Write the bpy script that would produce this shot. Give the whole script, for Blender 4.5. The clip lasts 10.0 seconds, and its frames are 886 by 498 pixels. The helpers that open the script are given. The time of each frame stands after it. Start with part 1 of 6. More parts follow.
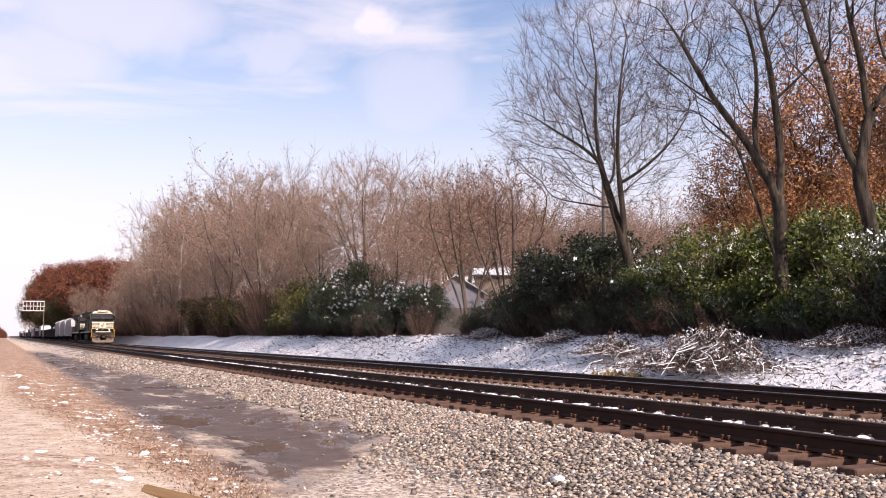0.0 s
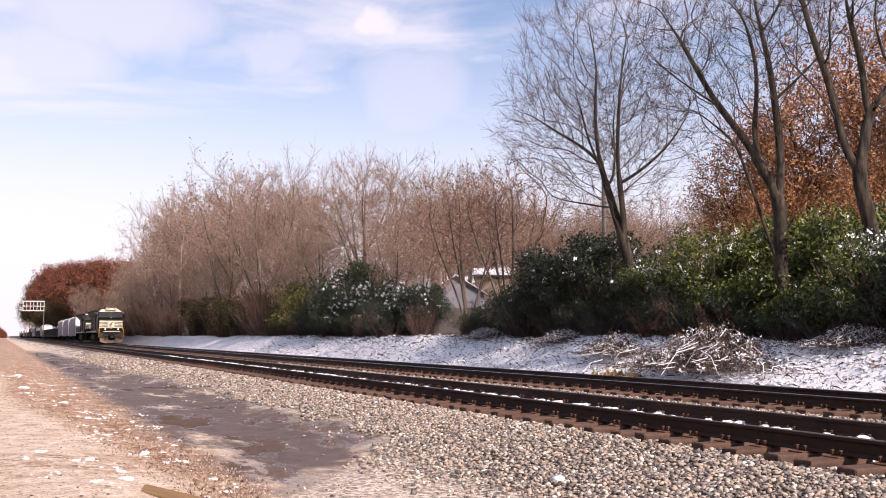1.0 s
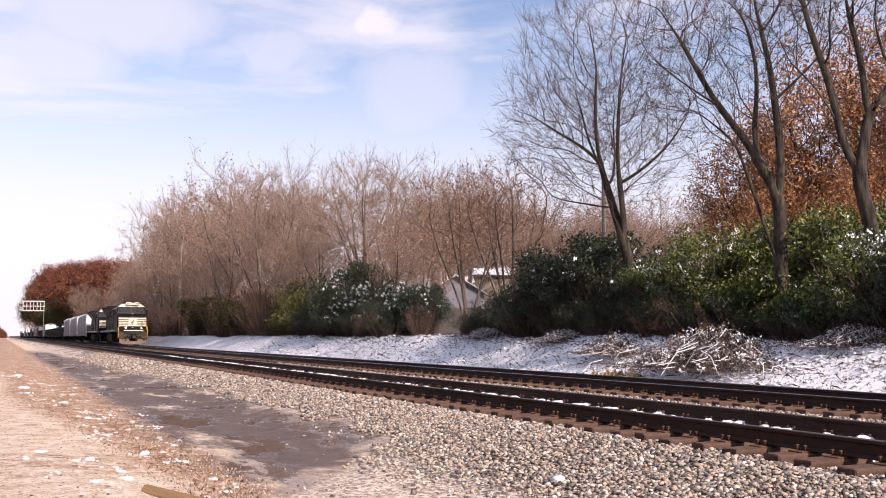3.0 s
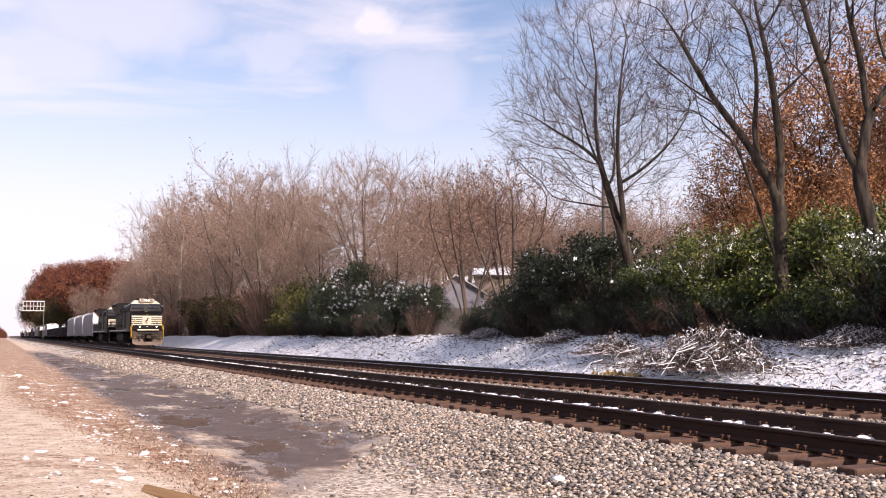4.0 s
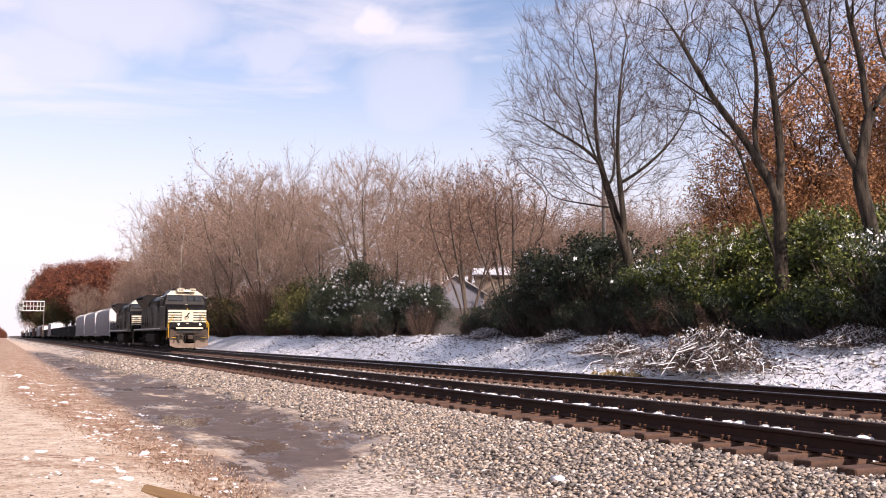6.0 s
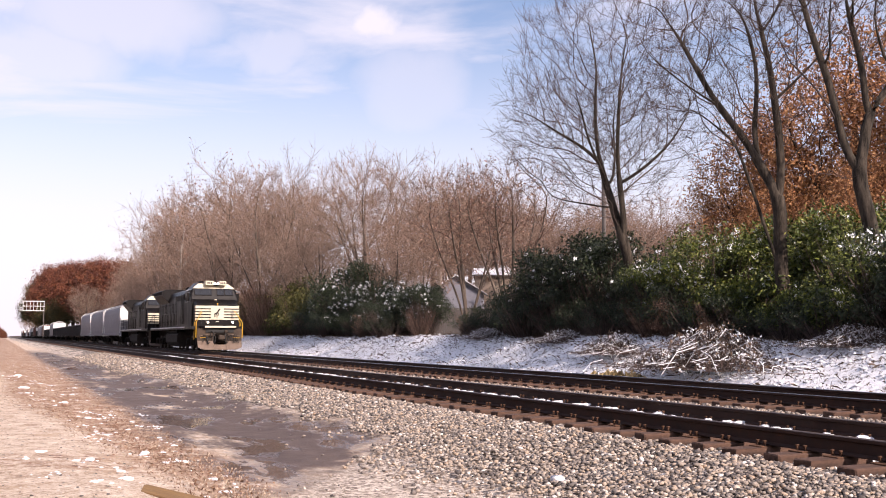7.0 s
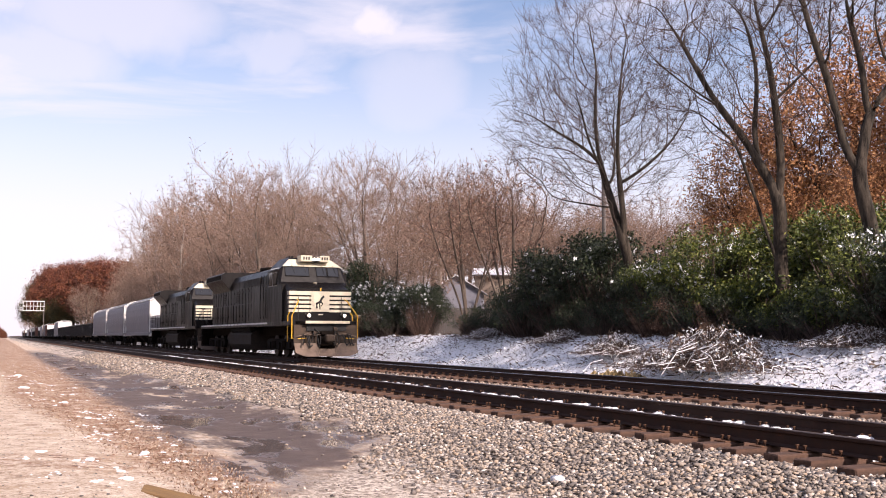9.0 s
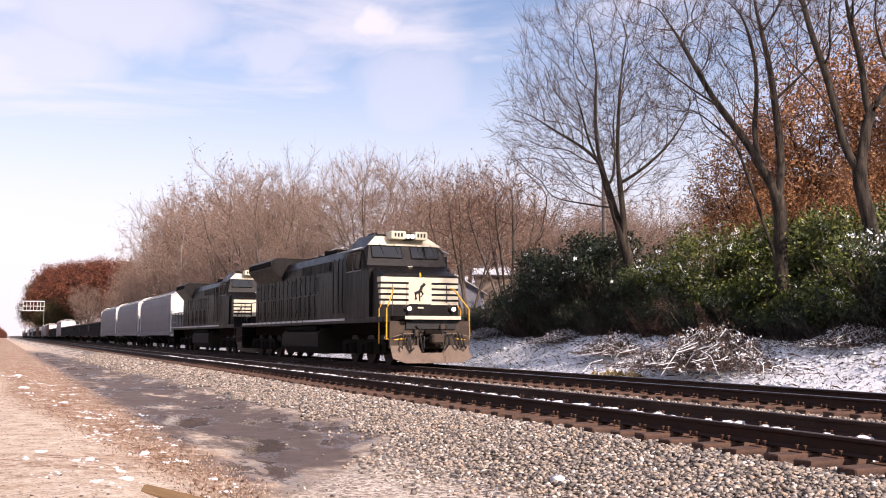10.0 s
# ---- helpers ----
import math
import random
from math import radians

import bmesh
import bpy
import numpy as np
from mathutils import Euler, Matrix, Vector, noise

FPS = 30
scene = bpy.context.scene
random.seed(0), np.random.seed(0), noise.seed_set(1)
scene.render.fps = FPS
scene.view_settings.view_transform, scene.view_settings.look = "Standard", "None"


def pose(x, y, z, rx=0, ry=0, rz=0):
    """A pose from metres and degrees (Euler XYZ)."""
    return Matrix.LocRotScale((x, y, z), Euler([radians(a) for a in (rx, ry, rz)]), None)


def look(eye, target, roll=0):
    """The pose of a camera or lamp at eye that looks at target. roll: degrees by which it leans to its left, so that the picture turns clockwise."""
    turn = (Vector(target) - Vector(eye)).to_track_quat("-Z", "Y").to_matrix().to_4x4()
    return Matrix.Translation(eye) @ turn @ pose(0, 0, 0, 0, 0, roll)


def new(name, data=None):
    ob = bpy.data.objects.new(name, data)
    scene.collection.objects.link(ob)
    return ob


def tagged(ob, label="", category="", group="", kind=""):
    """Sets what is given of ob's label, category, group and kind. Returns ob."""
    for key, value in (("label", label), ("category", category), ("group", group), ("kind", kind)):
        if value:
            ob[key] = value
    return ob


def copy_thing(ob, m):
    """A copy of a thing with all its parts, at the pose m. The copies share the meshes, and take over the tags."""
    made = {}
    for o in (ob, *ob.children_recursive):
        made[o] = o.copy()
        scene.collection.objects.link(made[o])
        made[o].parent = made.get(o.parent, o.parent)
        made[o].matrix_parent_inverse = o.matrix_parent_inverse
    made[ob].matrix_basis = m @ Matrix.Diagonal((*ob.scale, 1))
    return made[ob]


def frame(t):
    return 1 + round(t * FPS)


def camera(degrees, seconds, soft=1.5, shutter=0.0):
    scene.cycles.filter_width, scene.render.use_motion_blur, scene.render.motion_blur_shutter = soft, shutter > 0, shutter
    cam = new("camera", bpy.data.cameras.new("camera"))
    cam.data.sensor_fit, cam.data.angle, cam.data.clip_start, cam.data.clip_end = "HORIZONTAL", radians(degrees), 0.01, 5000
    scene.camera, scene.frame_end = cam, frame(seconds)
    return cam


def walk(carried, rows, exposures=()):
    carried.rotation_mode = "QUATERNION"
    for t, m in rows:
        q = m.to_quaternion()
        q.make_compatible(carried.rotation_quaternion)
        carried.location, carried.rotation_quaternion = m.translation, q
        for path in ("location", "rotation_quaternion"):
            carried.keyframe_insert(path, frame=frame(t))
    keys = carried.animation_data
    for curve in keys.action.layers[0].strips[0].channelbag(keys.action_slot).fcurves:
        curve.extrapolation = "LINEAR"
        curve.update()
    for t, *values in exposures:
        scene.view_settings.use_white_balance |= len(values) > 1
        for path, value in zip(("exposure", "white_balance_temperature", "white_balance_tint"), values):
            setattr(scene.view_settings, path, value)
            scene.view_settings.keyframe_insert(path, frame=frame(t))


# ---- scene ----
cam = camera(49.0, 10.0, soft=1.0)
EYE = (0.0, 0.0, 1.157)
YAW, PITCH = 24.36, 5.12
STAND = pose(*EYE, 90 + PITCH, 0, -YAW)
walk(cam, [(0.0, STAND), (10.0, STAND)], exposures=[(0.0, 0.30, 6900, 24), (10.0, 0.30, 6900, 24)])

# ---- world, sun ----
SUN_EL, SUN_AZ = 33.0, 163.0          # azimuth clockwise from +y, the line of the tracks


def sky():
    world = bpy.data.worlds.new("world")
    scene.world = world
    world.use_nodes = True
    nt = world.node_tree
    nt.nodes.clear()
    n, l = nt.nodes.new, nt.links.new
    tex = n("ShaderNodeTexSky")
    tex.sky_type = 'NISHITA'
    tex.sun_disc = False
    tex.sun_elevation, tex.sun_rotation = radians(SUN_EL), radians(SUN_AZ)
    tex.air_density, tex.dust_density, tex.ozone_density = 1.0, 1.2, 2.0
    co = n("ShaderNodeTexCoord")
    sep = n("ShaderNodeSeparateXYZ")
    l(co.outputs["Generated"], sep.inputs[0])
    # thin streaks of high cloud
    mp = n("ShaderNodeMapping")
    mp.inputs["Scale"].default_value = (1.6, 1.0, 6.0)
    mp.inputs["Rotation"].default_value = (0.25, 0.1, 0.5)
    l(co.outputs["Generated"], mp.inputs[0])
    no = n("ShaderNodeTexNoise")
    no.inputs["Scale"].default_value, no.inputs["Detail"].default_value = 1.9, 8.0
    no.inputs["Roughness"].default_value, no.inputs["Distortion"].default_value = 0.55, 0.6
    l(mp.outputs[0], no.inputs["Vector"])
    r1 = n("ShaderNodeMapRange")
    r1.interpolation_type = 'SMOOTHSTEP'
    r1.inputs["From Min"].default_value, r1.inputs["From Max"].default_value = 0.36, 0.70
    r1.inputs["To Max"].default_value = 0.75
    l(no.outputs["Fac"], r1.inputs["Value"])
    # haze towards the horizon
    r2 = n("ShaderNodeMapRange")
    r2.interpolation_type = 'SMOOTHSTEP'
    r2.inputs["From Min"].default_value, r2.inputs["From Max"].default_value = 0.0, 0.36
    r2.inputs["To Min"].default_value, r2.inputs["To Max"].default_value = 0.95, 0.0
    l(sep.outputs["Z"], r2.inputs["Value"])
    mx = n("ShaderNodeMath")
    mx.operation = 'MAXIMUM'
    l(r1.outputs[0], mx.inputs[0])
    l(r2.outputs[0], mx.inputs[1])
    # a small puff of cloud and a few broad wisps
    wob = n("ShaderNodeVectorMath")
    wob.operation = 'MULTIPLY_ADD'
    wob.inputs[1].default_value = (0.05, 0.05, 0.05)
    n2 = n("ShaderNodeTexNoise")
    n2.inputs["Scale"].default_value, n2.inputs["Detail"].default_value = 22.0, 5.0
    l(co.outputs["Generated"], n2.inputs["Vector"])
    l(n2.outputs["Color"], wob.inputs[0])
    l(co.outputs["Generated"], wob.inputs[2])
    total = mx
    for (cx, cy, cz), size, flat, much in CLOUDS:
        off = n("ShaderNodeVectorMath")
        off.operation = 'SUBTRACT'
        off.inputs[1].default_value = (cx + 0.025, cy + 0.025, cz + 0.025)
        l(wob.outputs[0], off.inputs[0])
        sq = n("ShaderNodeVectorMath")
        sq.operation = 'MULTIPLY'
        sq.inputs[1].default_value = (1.0, 1.0, flat)
        l(off.outputs[0], sq.inputs[0])
        ln = n("ShaderNodeVectorMath")
        ln.operation = 'LENGTH'
        l(sq.outputs[0], ln.inputs[0])
        r3 = n("ShaderNodeMapRange")
        r3.interpolation_type = 'SMOOTHSTEP'
        r3.inputs["From Min"].default_value, r3.inputs["From Max"].default_value = size, size * 0.3
        r3.inputs["To Max"].default_value = much
        l(ln.outputs["Value"], r3.inputs["Value"])
        m3 = n("ShaderNodeMath")
        m3.operation = 'MAXIMUM'
        l(total.outputs[0], m3.inputs[0])
        l(r3.outputs[0], m3.inputs[1])
        total = m3
    mix = n("ShaderNodeMix")
    mix.data_type = 'RGBA'
    mix.inputs["B"].default_value = CLOUD
    l(m3.outputs[0], mix.inputs["Factor"])
    l(tex.outputs[0], mix.inputs["A"])
    bg = n("ShaderNodeBackground")
    bg.inputs["Strength"].default_value = SKY
    out = n("ShaderNodeOutputWorld")
    l(mix.outputs["Result"], bg.inputs["Color"])
    l(bg.outputs[0], out.inputs["Surface"])


SKY, SUN = 0.15, 4.8
CLOUD = (5.3, 5.4, 5.9, 1.0)
# direction, size, flatness and thickness of each cloud
CLOUDS = [((0.3326, 0.8908, 0.3097), 0.044, 1.3, 0.9), ((0.085, 0.949, 0.305), 0.16, 2.6, 0.6), ((0.239, 0.929, 0.283), 0.07, 2.0, 0.5),
          ((0.023, 0.9645, 0.263), 0.13, 2.4, 0.6), ((0.372, 0.896, 0.243), 0.10, 1.2, 0.45)]
sky()
sun = new("sun", bpy.data.lights.new("sun", 'SUN'))
sun.data.energy, sun.data.angle, sun.data.color = SUN, radians(0.53), (1.0, 0.92, 0.82)
_e, _a = radians(SUN_EL), radians(SUN_AZ)
TO_SUN = Vector((math.sin(_a) * math.cos(_e), math.cos(_a) * math.cos(_e), math.sin(_e)))
sun.matrix_basis = look(TO_SUN * 50, (0, 0, 0))

# ---- materials ----


class Nodes:
    """A small hand for node trees."""

    def __init__(self, name, rough=0.8, metal=0.0, spec=0.4):
        self.m = bpy.data.materials.new(name)
        self.m.use_nodes = True
        self.t = self.m.node_tree
        self.b = self.t.nodes["Principled BSDF"]
        self.b.inputs["Roughness"].default_value = rough
        self.b.inputs["Metallic"].default_value = metal
        self.b.inputs["Specular IOR Level"].default_value = spec
        self.co = self.t.nodes.new("ShaderNodeTexCoord").outputs["Object"]

    def put(self, socket, value):
        if hasattr(value, "is_linked"):
            self.t.links.new(value, socket)
        else:
            socket.default_value = value

    def world(self):
        return self.t.nodes.new("ShaderNodeNewGeometry").outputs["Position"]

    def island(self):
        return self.t.nodes.new("ShaderNodeNewGeometry").outputs["Random Per Island"]

    def chance(self):
        return self.t.nodes.new("ShaderNodeObjectInfo").outputs["Random"]

    def noise(self, scale, detail=6, rough=0.6, stretch=None, co=None, colour=False):
        v = co or self.co
        if stretch:
            mp = self.t.nodes.new("ShaderNodeMapping")
            mp.inputs["Scale"].default_value = stretch
            self.t.links.new(v, mp.inputs[0])
            v = mp.outputs[0]
        x = self.t.nodes.new("ShaderNodeTexNoise")
        x.inputs["Scale"].default_value, x.inputs["Detail"].default_value, x.inputs["Roughness"].default_value = scale, detail, rough
        self.t.links.new(v, x.inputs["Vector"])
        return x.outputs["Color" if colour else "Fac"]

    def cells(self, scale, co=None, out="Color"):
        x = self.t.nodes.new("ShaderNodeTexVoronoi")
        x.inputs["Scale"].default_value = scale
        self.t.links.new(co or self.co, x.inputs["Vector"])
        return x.outputs[out]

    def ramp(self, fac, stops):
        r = self.t.nodes.new("ShaderNodeValToRGB")
        e = r.color_ramp.elements
        while len(e) < len(stops):
            e.new(0.5)
        for k, (p, c) in zip(e, stops):
            k.position, k.color = p, (*c, 1)
        self.put(r.inputs[0], fac)
        return r.outputs[0]

    def span(self, v, a, b, lo=0.0, hi=1.0):
        r = self.t.nodes.new("ShaderNodeMapRange")
        r.interpolation_type = 'SMOOTHSTEP'
        for k, x in zip(("From Min", "From Max", "To Min", "To Max"), (a, b, lo, hi)):
            r.inputs[k].default_value = x
        self.put(r.inputs["Value"], v)
        return r.outputs[0]

    def math(self, op, a, b=0.0):
        x = self.t.nodes.new("ShaderNodeMath")
        x.operation = op
        self.put(x.inputs[0], a)
        self.put(x.inputs[1], b)
        return x.outputs[0]

    def mix(self, fac, a, b, how='MIX'):
        x = self.t.nodes.new("ShaderNodeMix")
        x.data_type, x.blend_type = 'RGBA', how
        for k, v in (("Factor", fac), ("A", a), ("B", b)):
            self.put(x.inputs[k], (*v, 1) if isinstance(v, tuple) and len(v) == 3 else v)
        return x.outputs["Result"]

    def axis(self, v, k):
        x = self.t.nodes.new("ShaderNodeSeparateXYZ")
        self.t.links.new(v, x.inputs[0])
        return x.outputs[k]

    def bump(self, h, strength=0.4, dist=0.02):
        x = self.t.nodes.new("ShaderNodeBump")
        x.inputs["Strength"].default_value, x.inputs["Distance"].default_value = strength, dist
        self.t.links.new(h, x.inputs["Height"])
        self.t.links.new(x.outputs[0], self.b.inputs["Normal"])
        return self

    def done(self, colour, rough=None):
        self.put(self.b.inputs["Base Color"], (*colour, 1) if isinstance(colour, tuple) else colour)
        if rough is not None:
            self.put(self.b.inputs["Roughness"], rough)
        return self.m


def plain(name, a, b, scale=6.0, rough=0.7, metal=0.0, bump=0.15, stretch=None, spec=0.4):
    """Two tones of one surface, mottled at two scales."""
    k = Nodes(name, rough, metal, spec)
    big, fine = k.noise(scale, stretch=stretch), k.noise(scale * 9, 3)
    f = k.math('ADD', k.math('MULTIPLY', big, 0.7), k.math('MULTIPLY', fine, 0.3))
    k.bump(fine, bump, 0.01)
    return k.done(k.ramp(f, [(0.3, a), (0.7, b)]), k.span(big, 0.3, 0.7, rough - 0.08, rough + 0.08))


def ground_material():
    k = Nodes("ground", 0.95, spec=0.3)
    p = k.world()
    x, y = k.axis(p, 0), k.axis(p, 1)
    wob = k.noise(0.35, 5, co=p)
    x = k.math('ADD', x, k.math('MULTIPLY', k.math('SUBTRACT', wob, 0.5), 0.9))
    x = k.math('ADD', x, k.math('MULTIPLY', k.math('SUBTRACT', k.noise(2.1, 6, 0.7, co=p), 0.5), 1.0))
    fine = k.noise(26, 6, 0.7, co=p)
    mid = k.noise(3.2, 6, 0.65, co=p)
    grit = k.axis(k.cells(34, co=p), 0)
    tan = k.ramp(k.math('ADD', k.math('MULTIPLY', fine, 0.5), k.math('MULTIPLY', mid, 0.5)),
                 [(0.36, (0.30, 0.20, 0.14)), (0.47, (0.58, 0.45, 0.34)), (0.55, (0.72, 0.60, 0.48)), (0.66, (0.84, 0.76, 0.66))])
    tan = k.mix(0.5, tan, grit, 'SOFT_LIGHT')
    tan = k.mix(k.math('MULTIPLY', k.span(k.noise(0.9, 5, 0.7, co=p), 0.52, 0.70), 0.45), tan, (0.44, 0.27, 0.15))
    # leaf litter along the edge of the lane
    leaf = k.ramp(k.noise(9, 8, 0.75, co=p), [(0.36, (0.12, 0.06, 0.038)), (0.5, (0.32, 0.17, 0.10)), (0.64, (0.56, 0.42, 0.31))])
    rim = k.math('SUBTRACT', x, k.math('ADD', k.span(y, 8.0, 28.0, 1.75, 0.05), k.span(y, 25, 80, 0.0, -0.8)))
    lm = k.math('MULTIPLY', k.span(rim, -0.2, 0.5), k.span(x, 2.9, 2.3))
    lm = k.math('MULTIPLY', lm, k.span(k.noise(1.9, 9, 0.85, co=p), 0.38, 0.55))
    # a thin second drift of litter nearer the bare dirt
    lm = k.math('MAXIMUM', lm, k.math('MULTIPLY', k.math('MULTIPLY', k.span(y, 13.6, 12.6), k.span(y, 10.6, 11.8)), k.span(k.noise(3.1, 8, 0.8, co=p), 0.47, 0.6)))
    c = k.mix(lm, tan, leaf)
    # trodden grey grit of the shoulder
    gr = k.ramp(k.math('ADD', k.math('MULTIPLY', k.axis(k.cells(24, co=p), 0), 0.5), k.math('MULTIPLY', k.noise(40, 5, 0.8, co=p), 0.5)), [(0.3, (0.22, 0.17, 0.135)), (0.5, (0.52, 0.43, 0.35)), (0.7, (0.80, 0.70, 0.60))])
    # the lane's edge towards the track swings out from its near end
    edge = k.math('SUBTRACT', x, k.math('SUBTRACT', k.span(y, 8.8, 14.2, 2.5, 5.3), k.span(y, 25, 110, 0.0, 0.9)))
    c = k.mix(k.span(edge, -0.4, 0.4), c, gr)
    # wet mud lane
    fray = k.math('MULTIPLY', k.math('SUBTRACT', k.noise(1.3, 9, 0.75, co=p), 0.5), 2.2)
    wet = k.math('MULTIPLY', k.span(k.math('ADD', x, fray), 2.0, 2.75), k.span(k.math('ADD', edge, fray), 0.3, -0.5))
    wet = k.math('MULTIPLY', wet, k.span(y, 130, 90))
    wet = k.math('MULTIPLY', wet, k.span(k.noise(0.55, 7, 0.65, co=p, stretch=(1.6, 0.45, 1)), 0.33, 0.45))
    mud = k.ramp(k.math('ADD', k.math('MULTIPLY', fine, 0.4), k.math('MULTIPLY', mid, 0.6)),
                 [(0.3, (0.075, 0.053, 0.046)), (0.7, (0.20, 0.148, 0.125))])
    c = k.mix(wet, c, mud)
    pool = k.math('MULTIPLY', wet, k.span(k.noise(0.8, 5, 0.55, co=p, stretch=(1.5, 0.5, 1)), 0.50, 0.57))
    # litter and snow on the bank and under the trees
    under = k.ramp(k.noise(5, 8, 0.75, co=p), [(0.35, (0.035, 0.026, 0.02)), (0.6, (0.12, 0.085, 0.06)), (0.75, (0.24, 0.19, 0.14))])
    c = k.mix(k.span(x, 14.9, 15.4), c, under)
    lie = k.noise(6.0, 10, 0.85, co=p, stretch=(1, 0.7, 1))
    sn = k.math('MULTIPLY', k.span(lie, 0.405, 0.465), k.math('MULTIPLY', k.span(x, 15.2, 15.7), k.span(x, 21.5, 19.0)))
    sn = k.math('MAXIMUM', sn, k.math('MULTIPLY', k.span(lie, 0.52, 0.56), k.span(x, 20.0, 21.0)))
    sn = k.math('MULTIPLY', sn, k.span(y, 190, 60))
    speck = k.math('MULTIPLY', k.span(k.noise(11, 3, 0.5, co=p), 0.70, 0.72), k.math('MULTIPLY', k.span(x, 2.9, 2.2), k.span(x, 0.3, 0.9)))
    speck = k.math('MULTIPLY', speck, k.span(wet, 0.5, 0.0))
    sn = k.math('MAXIMUM', sn, k.math('MULTIPLY', speck, k.span(y, 90, 50)))
    c = k.mix(sn, c, (0.92, 0.93, 0.96))
    k.bump(k.math('ADD', k.math('MULTIPLY', k.noise(14, 8, 0.75, co=p), k.span(pool, 0.0, 0.6, 1.0, 0.02)), k.math('MULTIPLY', sn, 0.3)), 0.8, 0.04)
    r = k.math('SUBTRACT', 0.95, k.math('MULTIPLY', wet, 0.25))
    r = k.math('SUBTRACT', r, k.math('MULTIPLY', pool, 0.62))
    return k.done(c, r)


def ballast_material(name="ballast", scale=19.0):
    k = Nodes(name, 0.95, spec=0.3)
    p = k.world()
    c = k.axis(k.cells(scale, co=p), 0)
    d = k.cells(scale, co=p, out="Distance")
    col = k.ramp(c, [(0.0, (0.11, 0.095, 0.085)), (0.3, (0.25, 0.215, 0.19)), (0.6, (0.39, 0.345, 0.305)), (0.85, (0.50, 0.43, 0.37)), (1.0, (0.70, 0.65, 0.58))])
    # gaps between stones darkened, their shade put into the colour
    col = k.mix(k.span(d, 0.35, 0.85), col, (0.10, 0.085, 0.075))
    rust = k.noise(0.6, 5, co=p)
    col = k.mix(k.span(rust, 0.45, 0.8, 0.0, 0.4), col, (0.22, 0.13, 0.08))
    k.bump(k.math('SUBTRACT', 1.0, d), 1.0, 0.05)
    return k.done(col)


def stone_material():
    k = Nodes("stone", 0.9, spec=0.35)
    r = k.math('FRACT', k.math('ADD', k.island(), k.chance()))
    col = k.ramp(r, [(0.0, (0.085, 0.075, 0.07)), (0.25, (0.19, 0.165, 0.15)), (0.5, (0.32, 0.27, 0.225)), (0.7, (0.41, 0.34, 0.275)), (0.82, (0.43, 0.32, 0.23)), (0.93, (0.56, 0.49, 0.42)), (1.0, (0.72, 0.68, 0.63))])
    f = k.noise(40, 4, co=k.world())
    col = k.mix(0.4, col, k.ramp(f, [(0.3, (0.3, 0.3, 0.3)), (0.7, (0.7, 0.7, 0.7))]), 'OVERLAY')
    k.bump(f, 0.4, 0.01)
    return k.done(col)


def leaf_material(name, stops, rough=0.6, spec=0.3):
    k = Nodes(name, rough, spec=spec)
    r = k.math('FRACT', k.math('ADD', k.island(), k.chance()))
    k.b.inputs["Subsurface Weight"].default_value = 0.0
    return k.done(k.ramp(r, stops))


def bark_material(name, a, b):
    k = Nodes(name, 0.95, spec=0.2)
    f = k.noise(7, 7, 0.7, stretch=(1, 1, 0.18))
    g = k.noise(0.5, 3)
    c = k.ramp(k.math('ADD', k.math('MULTIPLY', f, 0.75), k.math('MULTIPLY', g, 0.25)), [(0.38, a), (0.64, b)])
    k.bump(f, 1.0, 0.05)
    return k.done(c)


def twig_material(name, a, b):
    k = Nodes(name, 0.95, spec=0.15)
    r = k.math('FRACT', k.math('ADD', k.island(), k.chance()))
    return k.done(k.ramp(r, [(0.0, a), (1.0, b)]))


def black_paint(name, base, dust, rough=0.38, spec=0.5):
    k = Nodes(name, rough, spec=spec)
    st = k.noise(2.0, 7, 0.65, stretch=(3.5, 3.5, 0.4))
    z = k.axis(k.co, 2)
    low = k.math('MULTIPLY', k.span(z, 2.0, 0.6, 0.04, 0.6), k.span(st, 0.35, 0.7))
    k.bump(k.noise(2.5, 4), 0.22, 0.03)
    return k.done(k.mix(low, base, dust), k.span(st, 0.3, 0.7, rough - 0.05, rough + 0.2))


M_GROUND, M_BALLAST, M_STONE = ground_material(), ballast_material(), stone_material()
M_TIE = plain("tie_wood", (0.035, 0.02, 0.015), (0.17, 0.095, 0.065), 3.0, 0.9, bump=0.6, stretch=(0.5, 5, 5))
M_RAIL = plain("rail_rust", (0.02, 0.010, 0.008), (0.075, 0.035, 0.024), 8.0, 0.75, 0.2, bump=0.3)
M_RAILTOP = plain("rail_worn_head", (0.10, 0.07, 0.06), (0.24, 0.19, 0.17), 5.0, 0.42, 0.7, bump=0.05, stretch=(4, 0.2, 1))
M_RAILBRIGHT = plain("rail_bright_head", (0.30, 0.28, 0.27), (0.5, 0.48, 0.46), 5.0, 0.25, 0.9, bump=0.03, stretch=(4, 0.2, 1))
M_PLATE = plain("plate_rust", (0.05, 0.024, 0.015), (0.20, 0.10, 0.055), 12.0, 0.85, 0.2, bump=0.3)
M_SNOW = plain("snow", (0.86, 0.88, 0.92), (0.95, 0.955, 0.97), 5.0, 0.85, bump=0.5)
M_BLACK = black_paint("black_loco_paint", (0.0062, 0.0047, 0.0047), (0.034, 0.025, 0.021), 0.34, 0.22)
M_UNDER = plain("undercarriage_grime", (0.005, 0.004, 0.0036), (0.018, 0.0135, 0.0105), 4.0, 0.9, bump=0.3, spec=0.08)
M_PILOT = plain("dusty_pilot_paint", (0.10, 0.072, 0.054), (0.24, 0.175, 0.135), 2.5, 0.8, bump=0.15)
M_PLATEDARK = plain("pilot_plate_grime", (0.025, 0.018, 0.013), (0.095, 0.067, 0.049), 2.5, 0.85, bump=0.2)
